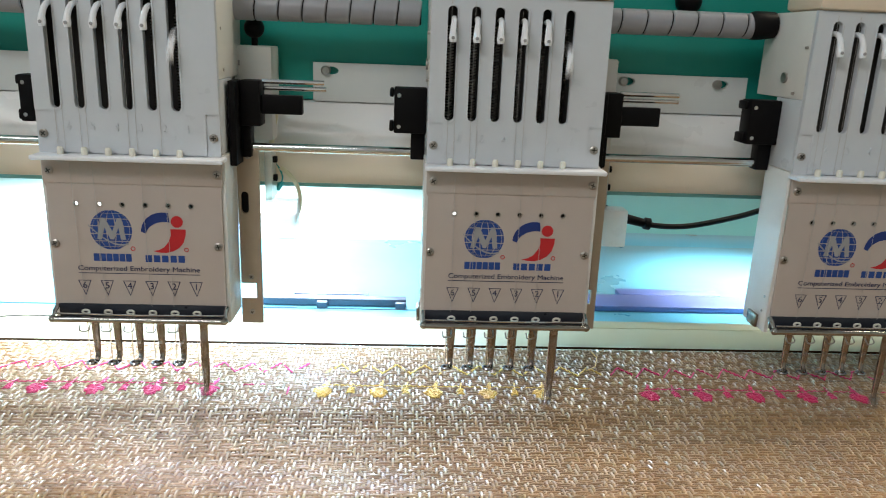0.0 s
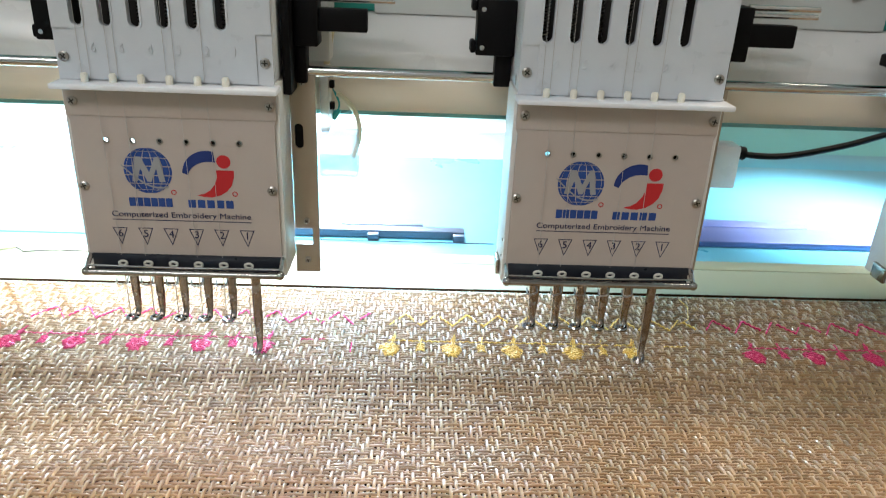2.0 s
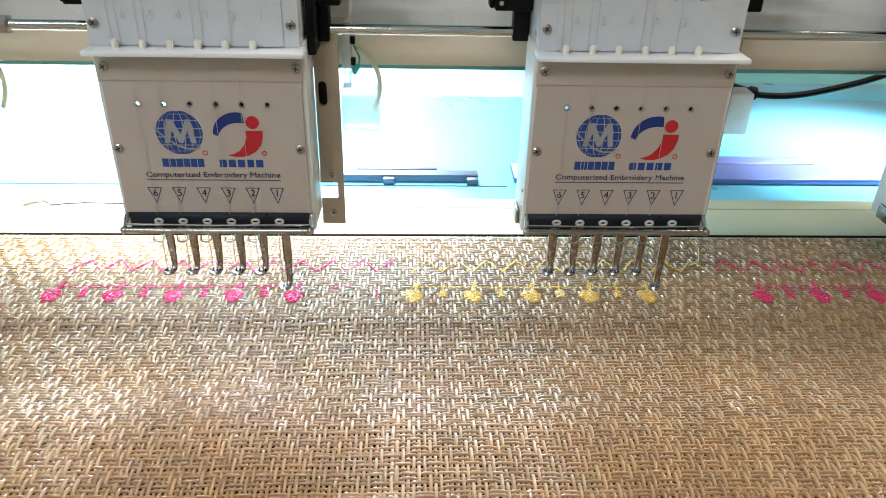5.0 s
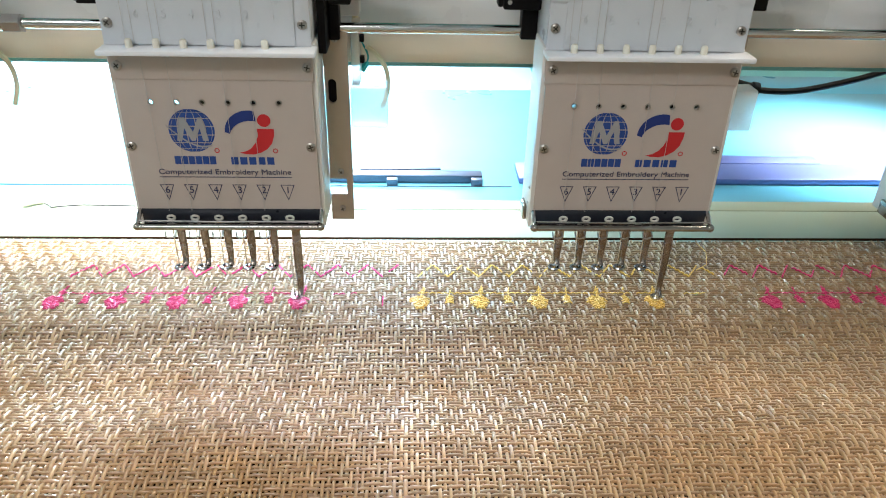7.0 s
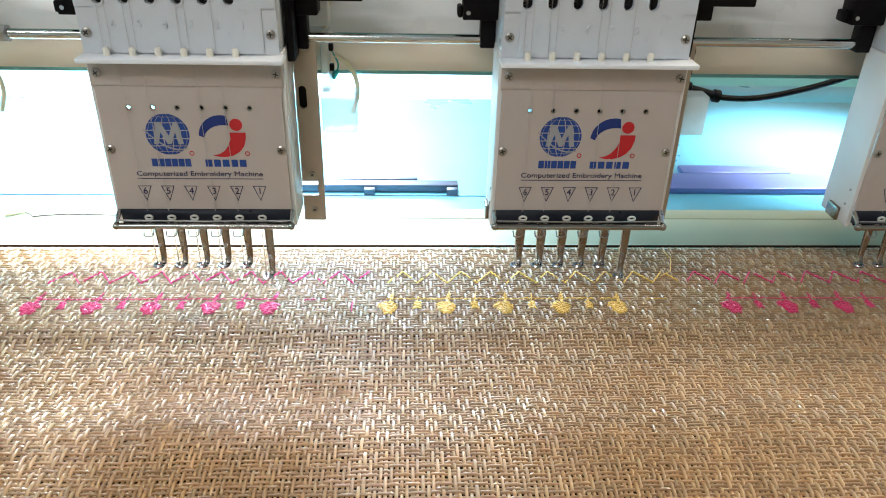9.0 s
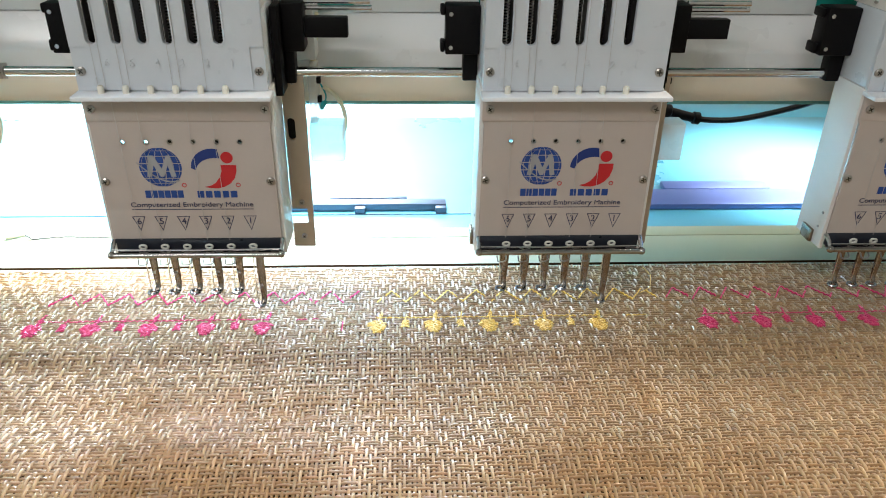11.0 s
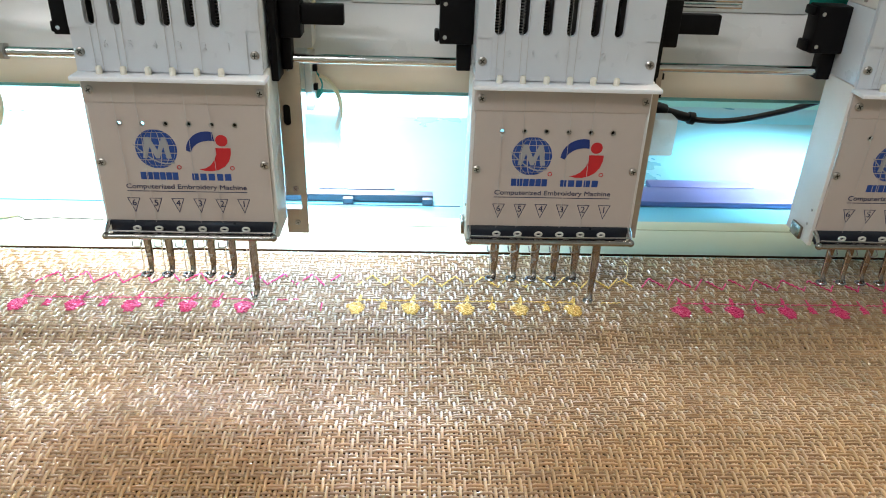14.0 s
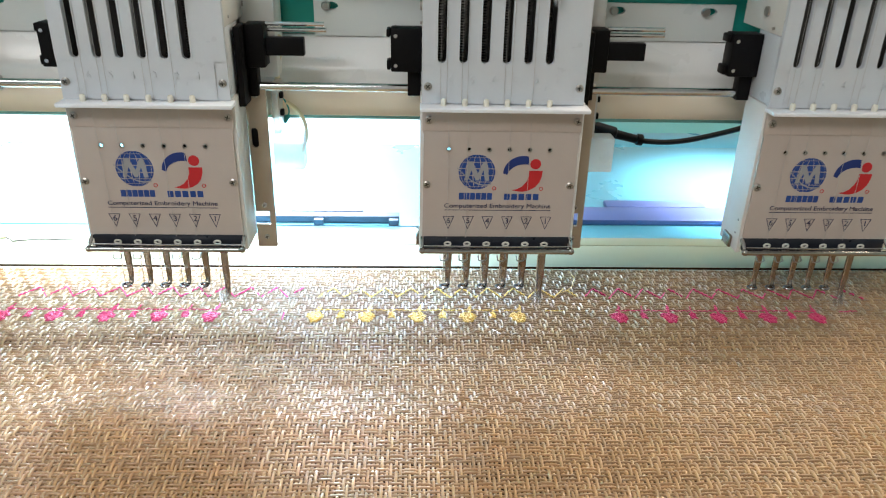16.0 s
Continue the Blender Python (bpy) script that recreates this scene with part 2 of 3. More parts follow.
def presser_foot(parent, x, material, label=""):
    """A bent tapering steel strip with a round sole, and the needle beside it."""
    bm = bmesh.new()
    rows = [(0.140, 0.0040, 0.010), (0.075, 0.0040, 0.010), (0.060, 0.0036, 0.0103), (0.050, 0.0030, 0.0108), (0.0440, 0.0026, 0.0104), (0.0408, 0.0025, 0.0088), (0.0390, 0.0026, 0.0062)]
    last = None
    for z, w, y in rows:
        # a strip with a crowned front and thin edges
        ring = [bm.verts.new((0.0015 + w * u, y + v, z)) for u, v in ((-1, 0.0004), (-0.72, -0.0012), (0, -0.0019), (0.72, -0.0012), (1, 0.0004), (0.72, 0.0012), (-0.72, 0.0012))]
        if last:
            for k in range(7):
                bm.faces.new((last[k], last[(k + 1) % 7], ring[(k + 1) % 7], ring[k]))
        else:
            bm.faces.new(ring)
        last = ring
    bm.faces.new(last[::-1])
    ob = part("presser_foot", bm, material, parent, label)
    ob.location = (x, 0, 0)
    bm = bmesh.new()
    ring = [(-0.0020 + 0.0040 * math.cos(a), 0.0045 + 0.0036 * math.sin(a), 0.0388) for a in (2 * math.pi * k / 16 for k in range(17))]
    tube(bm, ring, 0.0015, 6, False)
    part("sole", bm, M_BAR, ob)
    part("needle", made(tube, [(-0.0035, 0.0060, 0.092), (-0.0035, 0.0055, 0.046), (-0.0030, 0.0045, 0.036)], [0.0006, 0.0006, 0.0002], 6), M_CHROME, ob)
    return ob


def lever(parent, x, z):
    """A white hooked take-up lever that stands out of its slot."""
    bm = bmesh.new()
    pts = [(0.0, 0.012, 0.0145), (0.0, 0.003, 0.0150), (0.0, -0.003, 0.0135), (-0.0006, -0.0075, 0.0095), (-0.0012, -0.0105, 0.004), (-0.0012, -0.0115, -0.001), (-0.0010, -0.0116, -0.0045)]
    tube(bm, pts, [0.0020, 0.0022, 0.0023, 0.0024, 0.0026, 0.0033, 0.0026], 10)
    ob = part("take_up_lever", bm, M_LEDGE, parent, "white hooked thread take-up lever")
    ob.location = (x, 0, z)
    bm = bmesh.new()
    tube(bm, [(-0.0012, -0.0135, -0.0010), (-0.0012, -0.0152, -0.0010)], 0.0014, 8)
    part("thread_eye", bm, M_GREYP, ob)
    return ob


def build_head():
    head = tagged(new("embroidery_head"), "white six-needle embroidery head with printed face plate over the fabric", "embroidery head", "embroidery heads")
    # upper cover with six slots
    bm = bmesh.new()
    outer = [(-0.005, 0.2347), (0.1475, 0.2347), (0.1475, 0.376), (-0.005, 0.376)]
    slab(bm, outer, [stadium(x, 0.2725, 0.3675, 0.0040) for x in SX], 0.0, 0.004)
    cover = part("cover", bm, M_COVER, head, "white plastic cover with six long slots")
    bm = bmesh.new()
    for x in SX:
        loop = stadium(x, 0.2705, 0.3690, 0.0056)
        slab(bm, loop, [stadium(x, 0.2725, 0.3675, 0.0041)], -0.0018, -0.0013)
    part("slot_rim", bm, M_COVER, cover)
    part("side_wall", made(box, -0.0052, -0.002, 0.0042, 0.050, 0.2365, 0.3000, 0.0006), M_COVER, cover)
    part("side_wall", made(box, -0.0052, -0.002, 0.0042, 0.092, 0.3002, 0.376, 0.0006), M_ARM, cover)
    part("side_wall", made(box, 0.1445, 0.1477, 0.0042, 0.092, 0.3002, 0.376, 0.0006), M_ARM, cover)
    part("side_wall", made(box, 0.1445, 0.1477, 0.0042, 0.050, 0.2365, 0.3000, 0.0006), M_COVER, cover)
    bm = bmesh.new()
    slab(bm, [(0.0078, 0.2355), (0.1362, 0.2355), (0.1362, 0.2705), (0.1472, 0.2705), (0.1472, 0.3755), (-0.0048, 0.3755), (-0.0048, 0.2705), (0.0078, 0.2705)],
         [stadium(x, 0.2722, 0.3678, 0.0043) for x in SX], -0.0012, -0.0002)
    part("front_panel", bm, M_COVER, cover)
    part("top_cap", made(box, -0.0075, 0.150, -0.006, 0.055, 0.3765, 0.400, 0.004), M_CAP, head, "cream plastic cap")
    # dark plate standing in for the shaded inside behind the slots
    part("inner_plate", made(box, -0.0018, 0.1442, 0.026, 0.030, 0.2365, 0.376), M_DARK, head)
    # springs and bars seen through the slots
    for x in SX:
        bm = bmesh.new()
        pts = [(x + 0.0028 * math.cos(k * 1.05), 0.016 + 0.0028 * math.sin(k * 1.05), 0.262 + k * 0.00042) for k in range(216)]
        tube(bm, pts, 0.0006, 4)
        part("spring", bm, M_SCREW, head)
    levers = [lever(head, x + 0.0012, 0.3425) for x in SX]
    for k, x in enumerate(SX):
        me = text_mesh("numeral", str(6 - k), 0.009, 0, M_COVER, 0.0006)
        part("numeral", me, None, head, "raised numeral in the cover plastic").location = (x + 0.009, -0.0014, 0.2575)
    # ledge with pegs
    bm = bmesh.new()
    box(bm, -0.0068, 0.1518, -0.017, 0.004, 0.2305, 0.2345, 0.0012)
    ledge = part("thread_ledge", bm, M_LEDGE, head, "white plastic thread ledge")
    for x in SX:
        bm = bmesh.new()
        tube(bm, [(x + 0.002, -0.006, 0.2340), (x + 0.002, -0.006, 0.2395), (x + 0.002, -0.006, 0.2408)], [0.0027, 0.0027, 0.0018], 10)
        part("peg", bm, M_PEG, ledge)
    for x, top in ((SX[0] - 0.001, 0.372), (SX[0] + 0.005, 0.3645), (SX[1] - 0.001, 0.372), (SX[1] + 0.0045, 0.3645), (SX[3] - 0.001, 0.3645), (SX[3] + 0.0055, 0.3645), (SX[4] + 0.006, 0.3645)):
        part("thread", made(tube, [(x, -0.0022, 0.236), (x, -0.0022, top)], 0.00016, 5), M_THREAD, head)
    for x in (NX[0] - 0.002, NX[1] - 0.003, NX[3] - 0.002, NX[4] - 0.002):
        part("thread", made(tube, [(x, -0.0040, 0.2304), (x + 0.0012, -0.0022, 0.098)], 0.00022, 5), M_THREAD, head)
    # face plate
    bm = bmesh.new()
    outer = [(-0.0035, 0.0985), (0.1468, 0.0985), (0.1462, 0.2050), (0.1478, 0.2090), (0.1478, 0.2300), (-0.0045, 0.2300), (-0.0045, 0.2090), (-0.0028, 0.2050)]
    slab(bm, outer, [circle(0.0212 + 0.01962 * k, 0.1906, 0.0019, 12) for k in range(6)], 0.0, 0.0022)
    face = part("face_plate", bm, M_PLATE, head, "cream face plate with blue and red printing")
    part("fold_line", made(box, -0.0044, 0.1477, -0.0009, -0.0001, 0.2088, 0.2297, 0.0003), M_PLATE, face)
    for k in range(6):
        bm = bmesh.new()
        cx = 0.0212 + 0.01962 * k
        slab(bm, circle(cx, 0.1906, 0.0025, 14), [circle(cx, 0.1906, 0.0018, 14)], -0.0006, 0.0)
        part("thread_hole", bm, M_SCREW, face)
    # printed globe
    gx, gz, gr = 0.0493, 0.1675, 0.0180
    bm = bmesh.new()
    nlat, nlon = 7, 7
    for i in range(nlat):
        for j in range(nlon):
            la0, la1 = [radians(-80 + 160 * (i + q) / nlat) for q in (0.06, 0.94)]
            lo0, lo1 = [radians(-88 + 176 * (j + q) / nlon) for q in (0.06, 0.94)]
            quad = [(gx + gr * math.cos(la) * math.sin(lo), gz + gr * math.sin(la)) for la, lo in
                    ((la0, lo0), (la0, (lo0 + lo1) / 2), (la0, lo1), ((la0 + la1) / 2, lo1), (la1, lo1), (la1, (lo0 + lo1) / 2), (la1, lo0), ((la0 + la1) / 2, lo0))]
            flat(bm, quad, -0.0001, 0.0002)
    part("globe_print", bm, M_BLUE, face, "blue printed globe emblem")
    bm = bmesh.new()
    flat(bm, [(gx - 0.0125, gz - 0.0085), (gx - 0.0085, gz - 0.0085), (gx - 0.0055, gz + 0.002), (gx - 0.0010, gz - 0.0085), (gx + 0.0020, gz - 0.0085), (gx + 0.0065, gz + 0.002), (gx + 0.0080, gz - 0.0085),
              (gx + 0.0125, gz - 0.0085), (gx + 0.0095, gz + 0.0110), (gx + 0.0060, gz + 0.0110), (gx + 0.0010, gz - 0.001), (gx - 0.0045, gz + 0.0110), (gx - 0.0085, gz + 0.0110)], -0.0004, 0.0002)
    arc = [(gx - 0.0195 + 0.034 * q, gz + 0.0035 - 0.0175 * math.sin(q * math.pi * 0.62)) for q in [k / 12 for k in range(13)]]
    flat(bm, arc + [(x, z + 0.0014) for x, z in arc[::-1]], -0.0004, 0.0002)
    part("emblem_print", bm, M_GREYP, face, "grey printed zigzag emblem")
    # printed swoosh
    cx, cz = 0.0945, 0.1660
    bm = bmesh.new()
    a0, a1 = radians(178), radians(76)
    out = [(cx + 0.0195 * math.cos(a), cz + 0.0185 * math.sin(a)) for a in [a0 + (a1 - a0) * k / 12 for k in range(13)]]
    inn = [(cx + 0.0015 + 0.0172 * math.cos(a), cz - 0.0035 + 0.0135 * math.sin(a)) for a in [a1 + (a0 - a1) * k / 12 for k in range(13)]]
    flat(bm, out + inn[:-1], -0.0001, 0.0002)
    part("swoosh_print", bm, M_NAVY, face, "navy blue printed arc")
    bm = bmesh.new()
    flat(bm, circle(0.1065, 0.1763, 0.0053, 18), -0.0001, 0.0002)
    part("dot_print", bm, M_RED, face, "red printed dot")
    bm = bmesh.new()
    out = [(0.0845, 0.1490), (0.0900, 0.1478), (0.0960, 0.1476), (0.1020, 0.1492), (0.1075, 0.1525), (0.1115, 0.1575), (0.1135, 0.1640), (0.1138, 0.1695)]
    inn = [(0.1005, 0.1695), (0.1008, 0.1640), (0.0985, 0.1580), (0.0945, 0.1530), (0.0900, 0.1503)]
    flat(bm, out + inn, -0.0001, 0.0002)
    part("crescent_print", bm, M_RED, face, "red printed crescent")
    for x in (0.0670, 0.1135):
        bm = bmesh.new()
        slab(bm, circle(x, 0.1508, 0.0021, 14), [circle(x, 0.1508, 0.0014, 14)], -0.0003, -0.0001)
        part("ring_print", bm, M_RED, face)
    # brand names as plain bars
    for x0, x1, n, m, gap in ((0.0320, 0.0655, 6, M_BLUE, 0.0007), (0.0765, 0.1125, 5, M_BLUE, 0.0016)):
        w = (x1 - x0) / n
        for k in range(n):
            bm = bmesh.new()
            flat(bm, [(x0 + w * k + gap / 2, 0.1388), (x0 + w * (k + 1) - gap / 2, 0.1388), (x0 + w * (k + 1) - gap / 2, 0.1458 if n == 6 else 0.1452), (x0 + w * k + gap / 2, 0.1458 if n == 6 else 0.1452)], -0.0001, 0.0002)
            part("print_bar", bm, m, face)
    me = text_mesh("lettering", "Computerized Embroidery Machine", 0.0064, 0.1065, M_INK)
    part("lettering", me, None, face, "dark blue lettering: Computerized Embroidery Machine").location = (0.0712, -0.0003, 0.1320)
    part("underline", made(flat, [(0.0180, 0.1272), (0.1245, 0.1272), (0.1245, 0.1278), (0.0180, 0.1278)], -0.0001, 0.0002), M_INK, face)
    for k in range(6):
        x = 0.0225 + 0.01962 * k
        bm = bmesh.new()
        slab(bm, [(x - 0.0058, 0.1208), (x, 0.1064), (x + 0.0058, 0.1208)], [[(x - 0.0049, 0.1203), (x, 0.1078), (x + 0.0049, 0.1203)]], -0.0003, -0.0001)
        tri = part("needle_mark", bm, M_INK, face)
        me = text_mesh("number", str(6 - k), 0.0085, 0, M_INK)
        part("number", me, None, tri).location = (x, -0.0003, 0.1158)
    for x, y, z in ((0.0003, 0.0, 0.2509), (0.1419, 0.0, 0.2509), (0.0003, 0.0, 0.1544), (0.1420, 0.0, 0.1544), (0.0015, -0.001, 0.2195), (0.1435, -0.001, 0.2195)):
        screw(head, x, y, z)
    # box behind the plate
    part("case_side", made(box, -0.0066, -0.0028, 0.0024, 0.048, 0.081, 0.2360, 0.0006), M_ARM, head)
    part("case_side", made(box, 0.1458, 0.1500, 0.0024, 0.047, 0.081, 0.2360, 0.0008), M_ARM, head)
    for y, z in ((0.010, 0.115), (0.012, 0.100), (0.008, 0.345), (0.020, 0.305)):
        bm = bmesh.new()
        tube(bm, [(-0.0050, y, z), (-0.0074, y, z)], 0.0013, 8)
        part("rivet", bm, M_SCREW, head)
    bm = bmesh.new()
    tube(bm, [(-0.0046, 0.040, 0.318), (-0.0072, 0.040, 0.318)], 0.0048, 16)
    part("side_bolt", bm, M_SCREW, head)
    bm = bmesh.new()
    tube(bm, [(0.1470, 0.082, 0.3120), (0.1495, 0.082, 0.3120)], 0.0048, 16)
    part("side_bolt", bm, M_SCREW, head)
    for y, z in ((0.014, 0.3420), (0.020, 0.3075)):
        bm = bmesh.new()
        tube(bm, [(0.1470, y, z), (0.1483, y, z)], 0.0013, 8)
        part("rivet", bm, M_SCREW, head)
    part("foot_tab", made(box, -0.0098, -0.0067, 0.016, 0.034, 0.081, 0.094, 0.0006), M_STEEL, head)
    bm = bmesh.new()
    slab(bm, [(0.1500, 0.0640), (0.1703, 0.0640), (0.1703, 0.2360), (0.1500, 0.2360), (0.1500, 0.1050), (0.1648, 0.1050), (0.1648, 0.0900), (0.1500, 0.0900)],
         [stadium(0.1562, 0.1745, 0.1955, 0.0036)], 0.0475, 0.0510)
    part("bracket", bm, M_BRACKET, head, "beige steel bracket with screws, a notch and an oblong hole")
    # black sheet added behind the oblong hole in place of its shade
    part("hole_cover", made(box, 0.1515, 0.1612, 0.0513, 0.0540, 0.1720, 0.1980), M_BLACK, head)
    for z in (0.0759, 0.1120, 0.2290):
        screw(head, 0.1602, 0.0470, z, 0.0027)
    part("block_base", made(box, 0.1503, 0.1565, 0.020, 0.0470, 0.2240, 0.2985, 0.0008), M_BLACK, head)
    # dark sheet added behind the thread holes so that they look shaded
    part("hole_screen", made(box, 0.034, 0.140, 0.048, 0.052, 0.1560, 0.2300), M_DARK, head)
    part("arm", made(box, 0.085, 0.140, 0.056, 0.110, 0.150, 0.372, 0.004), M_ARM, head)
    part("arm_box", made(box, 0.1440, 0.1790, 0.078, 0.118, 0.240, 0.3280, 0.002), M_ARM, head)
    bm = bmesh.new()
    bmesh.ops.create_uvsphere(bm, u_segments=18, v_segments=12, radius=0.0095)
    bmesh.ops.translate(bm, vec=(0.1610, 0.092, 0.3440), verts=bm.verts)
    tube(bm, [(0.161, 0.092, 0.327), (0.161, 0.092, 0.336)], 0.003, 8)
    part("knob", bm, M_BLACK, head, "black ball knob")
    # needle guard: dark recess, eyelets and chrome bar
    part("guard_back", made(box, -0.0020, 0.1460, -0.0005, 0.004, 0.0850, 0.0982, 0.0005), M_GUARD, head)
    part("guard_floor", made(box, -0.0020, 0.1460, -0.0100, 0.0008, 0.0838, 0.0852, 0.0004), M_STEEL, head)
    for x in NX:
        bm = bmesh.new()
        tube(bm, [(x + 0.003 * math.cos(a), -0.0030, 0.0915 + 0.0019 * math.sin(a)) for a in (2 * math.pi * k / 14 for k in range(15))], 0.0011, 6, False)
        part("eyelet", bm, M_EYE, head)
    bm = bmesh.new()
    tube(bm, [(-0.0055, -0.012, 0.0875), (-0.0045, -0.012, 0.0875), (0.1480, -0.012, 0.0875), (0.1490, -0.012, 0.0875)], [0.0018, 0.0028, 0.0028, 0.0018], 12)
    bar = part("guard_bar", bm, M_BAR, head, "polished steel guard bar")
    for x in (-0.0035, 0.1470):
        bm = bmesh.new()
        bmesh.ops.create_uvsphere(bm, u_segments=14, v_segments=9, radius=0.0036)
        bmesh.ops.translate(bm, vec=(x, -0.012, 0.0878), verts=bm.verts)
        part("bar_end", bm, M_BAR, bar)
        bm = bmesh.new()
        tube(bm, [(x, -0.011, 0.0890), (x, -0.006, 0.0935), (x, 0.001, 0.0965)], [0.0016, 0.0020, 0.0022], 10)
        part("bar_stay", bm, M_CHROME, bar)
    part("guard_wire", made(tube, [(-0.002, -0.0105, 0.0925), (0.07, -0.0115, 0.0920), (0.1465, -0.0105, 0.0925)], 0.0009, 6), M_CHROME, head)
    feet = []
    for k, x in enumerate(NX):
        feet.append(presser_foot(head, x, M_STEEL, "worn steel presser foot"))
        if k < 5:
            bm = bmesh.new()
            hook = [(x - 0.0075, -0.001, 0.0775), (x - 0.0072, -0.003, 0.0750)] + [(x - 0.0030 + 0.0042 * math.cos(q), -0.003 + 0.001 * math.cos(q), 0.0745 + 0.0020 * math.sin(q)) for q in [math.pi + 1.15 * math.pi * i / 9 for i in range(10)]] + [(x + 0.0008, 0.002, 0.0780)]
            tube(bm, hook, 0.0007, 6)
            part("spring_hook", bm, M_SCREW, head)
    # slide blocks on the rails
    part("slide_block", made(box, -0.0350, -0.0054, 0.036, 0.056, 0.2560, 0.2970, 0.0012), M_BLACK, head, "black plastic slide block")
    part("rail_clamp", made(box, -0.0190, -0.0060, 0.0435, 0.0575, 0.2310, 0.2600, 0.0012), M_BLACK, head)
    for z0, z1 in ((0.2570, 0.2665), (0.2880, 0.2960)):
        part("block_lug", made(box, -0.0392, -0.0351, 0.0400, 0.0550, z0, z1, 0.0016), M_BLACK, head)
    for z in (0.262, 0.290):
        bm = bmesh.new()
        tube(bm, [(-0.0305, 0.0362, z), (-0.0305, 0.0352, z)], 0.0019, 8)
        part("block_screw", bm, M_CHROME, head)
    part("slide_block", made(box, 0.1566, 0.1750, 0.036, 0.060, 0.2580, 0.2985, 0.0012), M_BLACK, head, "black plastic slide block")
    part("rail_clamp", made(box, 0.1566, 0.1650, 0.0415, 0.0585, 0.2290, 0.2578, 0.0012), M_BLACK, head)
    part("stop_arm", made(box, 0.1752, 0.2120, 0.040, 0.050, 0.2690, 0.2860, 0.001), M_BLACK, head)
    for z, y, x1 in ((0.2975, 0.050, 0.2310), (0.2915, 0.054, 0.2325)):
        part("guide_pin", made(tube, [(0.1752, y, z), (x1, y, z)], 0.0022, 10), M_CHROME, head, "polished steel guide pin")
    return head, feet[-1], levers[-1]


head, foot, take_up = build_head()
head.matrix_basis = pose(0, 0, 0)
FOOT_MESH, LEVER_NAME = foot.data, take_up.location.x
# last two stand out of view, added for their shadows on the fabric
HEADS = [head, copy_thing(head, pose(-PITCH, 0, 0)), copy_thing(head, pose(PITCH, 0, 0)),
         copy_thing(head, pose(-2 * PITCH, 0, 0)), copy_thing(head, pose(2 * PITCH, 0, 0))]

# ---- frame of the machine ----
bm = bmesh.new()
prof = [(0.100, 0.1960), (0.100, 0.2440), (0.1180, 0.2760), (0.160, 0.2760), (0.160, 0.1960)]
ends = [[bm.verts.new((x, y, z)) for y, z in prof] for x in (-1.1, 1.1)]
for k in range(5):
    bm.faces.new((ends[0][k], ends[0][(k + 1) % 5], ends[1][(k + 1) % 5], ends[1][k]))
bm.faces.new(ends[0])
bm.faces.new(ends[1][::-1])
bmesh.ops.bevel(bm, geom=[e for e in bm.edges if abs(e.verts[0].co.x - e.verts[1].co.x) > 1], offset=0.003, segments=3, affect="EDGES", profile=0.5)
beam = tagged(new("machine_beam", mesh_of("machine_beam", bm, M_BEAM)), "long white painted machine beam behind the heads", "machine beam")
bm = bmesh.new()
box(bm, -1.1, 1.1, 0.101, 0.125, 0.1915, 0.1955, 0.0005)
part("glass_edge", bm, M_TEAL, beam, "teal edge strip under the beam")
# cream strip added on the beam front for the light from below
part("lower_cover", made(box, -1.1, 1.1, 0.0965, 0.0995, 0.1962, 0.2270, 0.0008), M_BOUNCE_CREAM, beam, "cream strip standing in for light on the beam's lower front")

tagged(new("green_housing", mesh_of("green_housing", made(box, -1.1, 1.1, 0.124, 0.195, 0.2765, 0.75, 0.003), M_GREEN)), "green painted steel housing above the white beam", "housing")
for x0, x1 in ((-0.455, -0.21), (-0.117, 0.0), (0.183, 0.325)):
    spots = [x0 + 0.0125, x1 - 0.032] if x1 > 0.1 else [x0 + 0.0125]
    bm = bmesh.new()
    slab(bm, [(x0, 0.2762), (x1, 0.2762), (x1, 0.3140), (x0, 0.3140)], [[(a + 0.0045, b) for a, b in [(p + 0.001 + 1.8 * (q - p), r) for q, r in circle(p, 0.3065, 0.0040, 12)]] for p in spots], 0.1165, 0.1225)
    strip = tagged(new("mounting_strip", mesh_of("mounting_strip", bm, M_STRIP)), "pale grey mounting strip with slotted bolt holes on the green body", "mounting strip", "mounting strips")
    for p in spots:
        bm = bmesh.new()
        tube(bm, [(p, 0.1225, 0.3065), (p, 0.1130, 0.3065), (p, 0.1115, 0.3065)], [0.0046, 0.0046, 0.0034], 14)
        part("bolt", bm, M_SCREW, strip)

bm = bmesh.new()
tube(bm, [(-0.4160, 0.05, 0.2375), (1.0, 0.05, 0.2375)], 0.0042, 20)
rod = tagged(new("slide_rod", mesh_of("slide_rod", bm, M_CHROME)), "long polished chrome slide rod joining the heads", "slide rod")
bm = bmesh.new()
tube(bm, [(-0.4300, 0.05, 0.2375), (-0.4160, 0.05, 0.2375)], 0.0078, 6)
part("hex_nut", bm, M_SCREW, rod)
bm = bmesh.new()
tube(bm, [(-0.75, 0.05, 0.2375), (-0.4300, 0.05, 0.2375)], 0.0062, 14)
part("rod_end", bm, M_CHROME, rod)


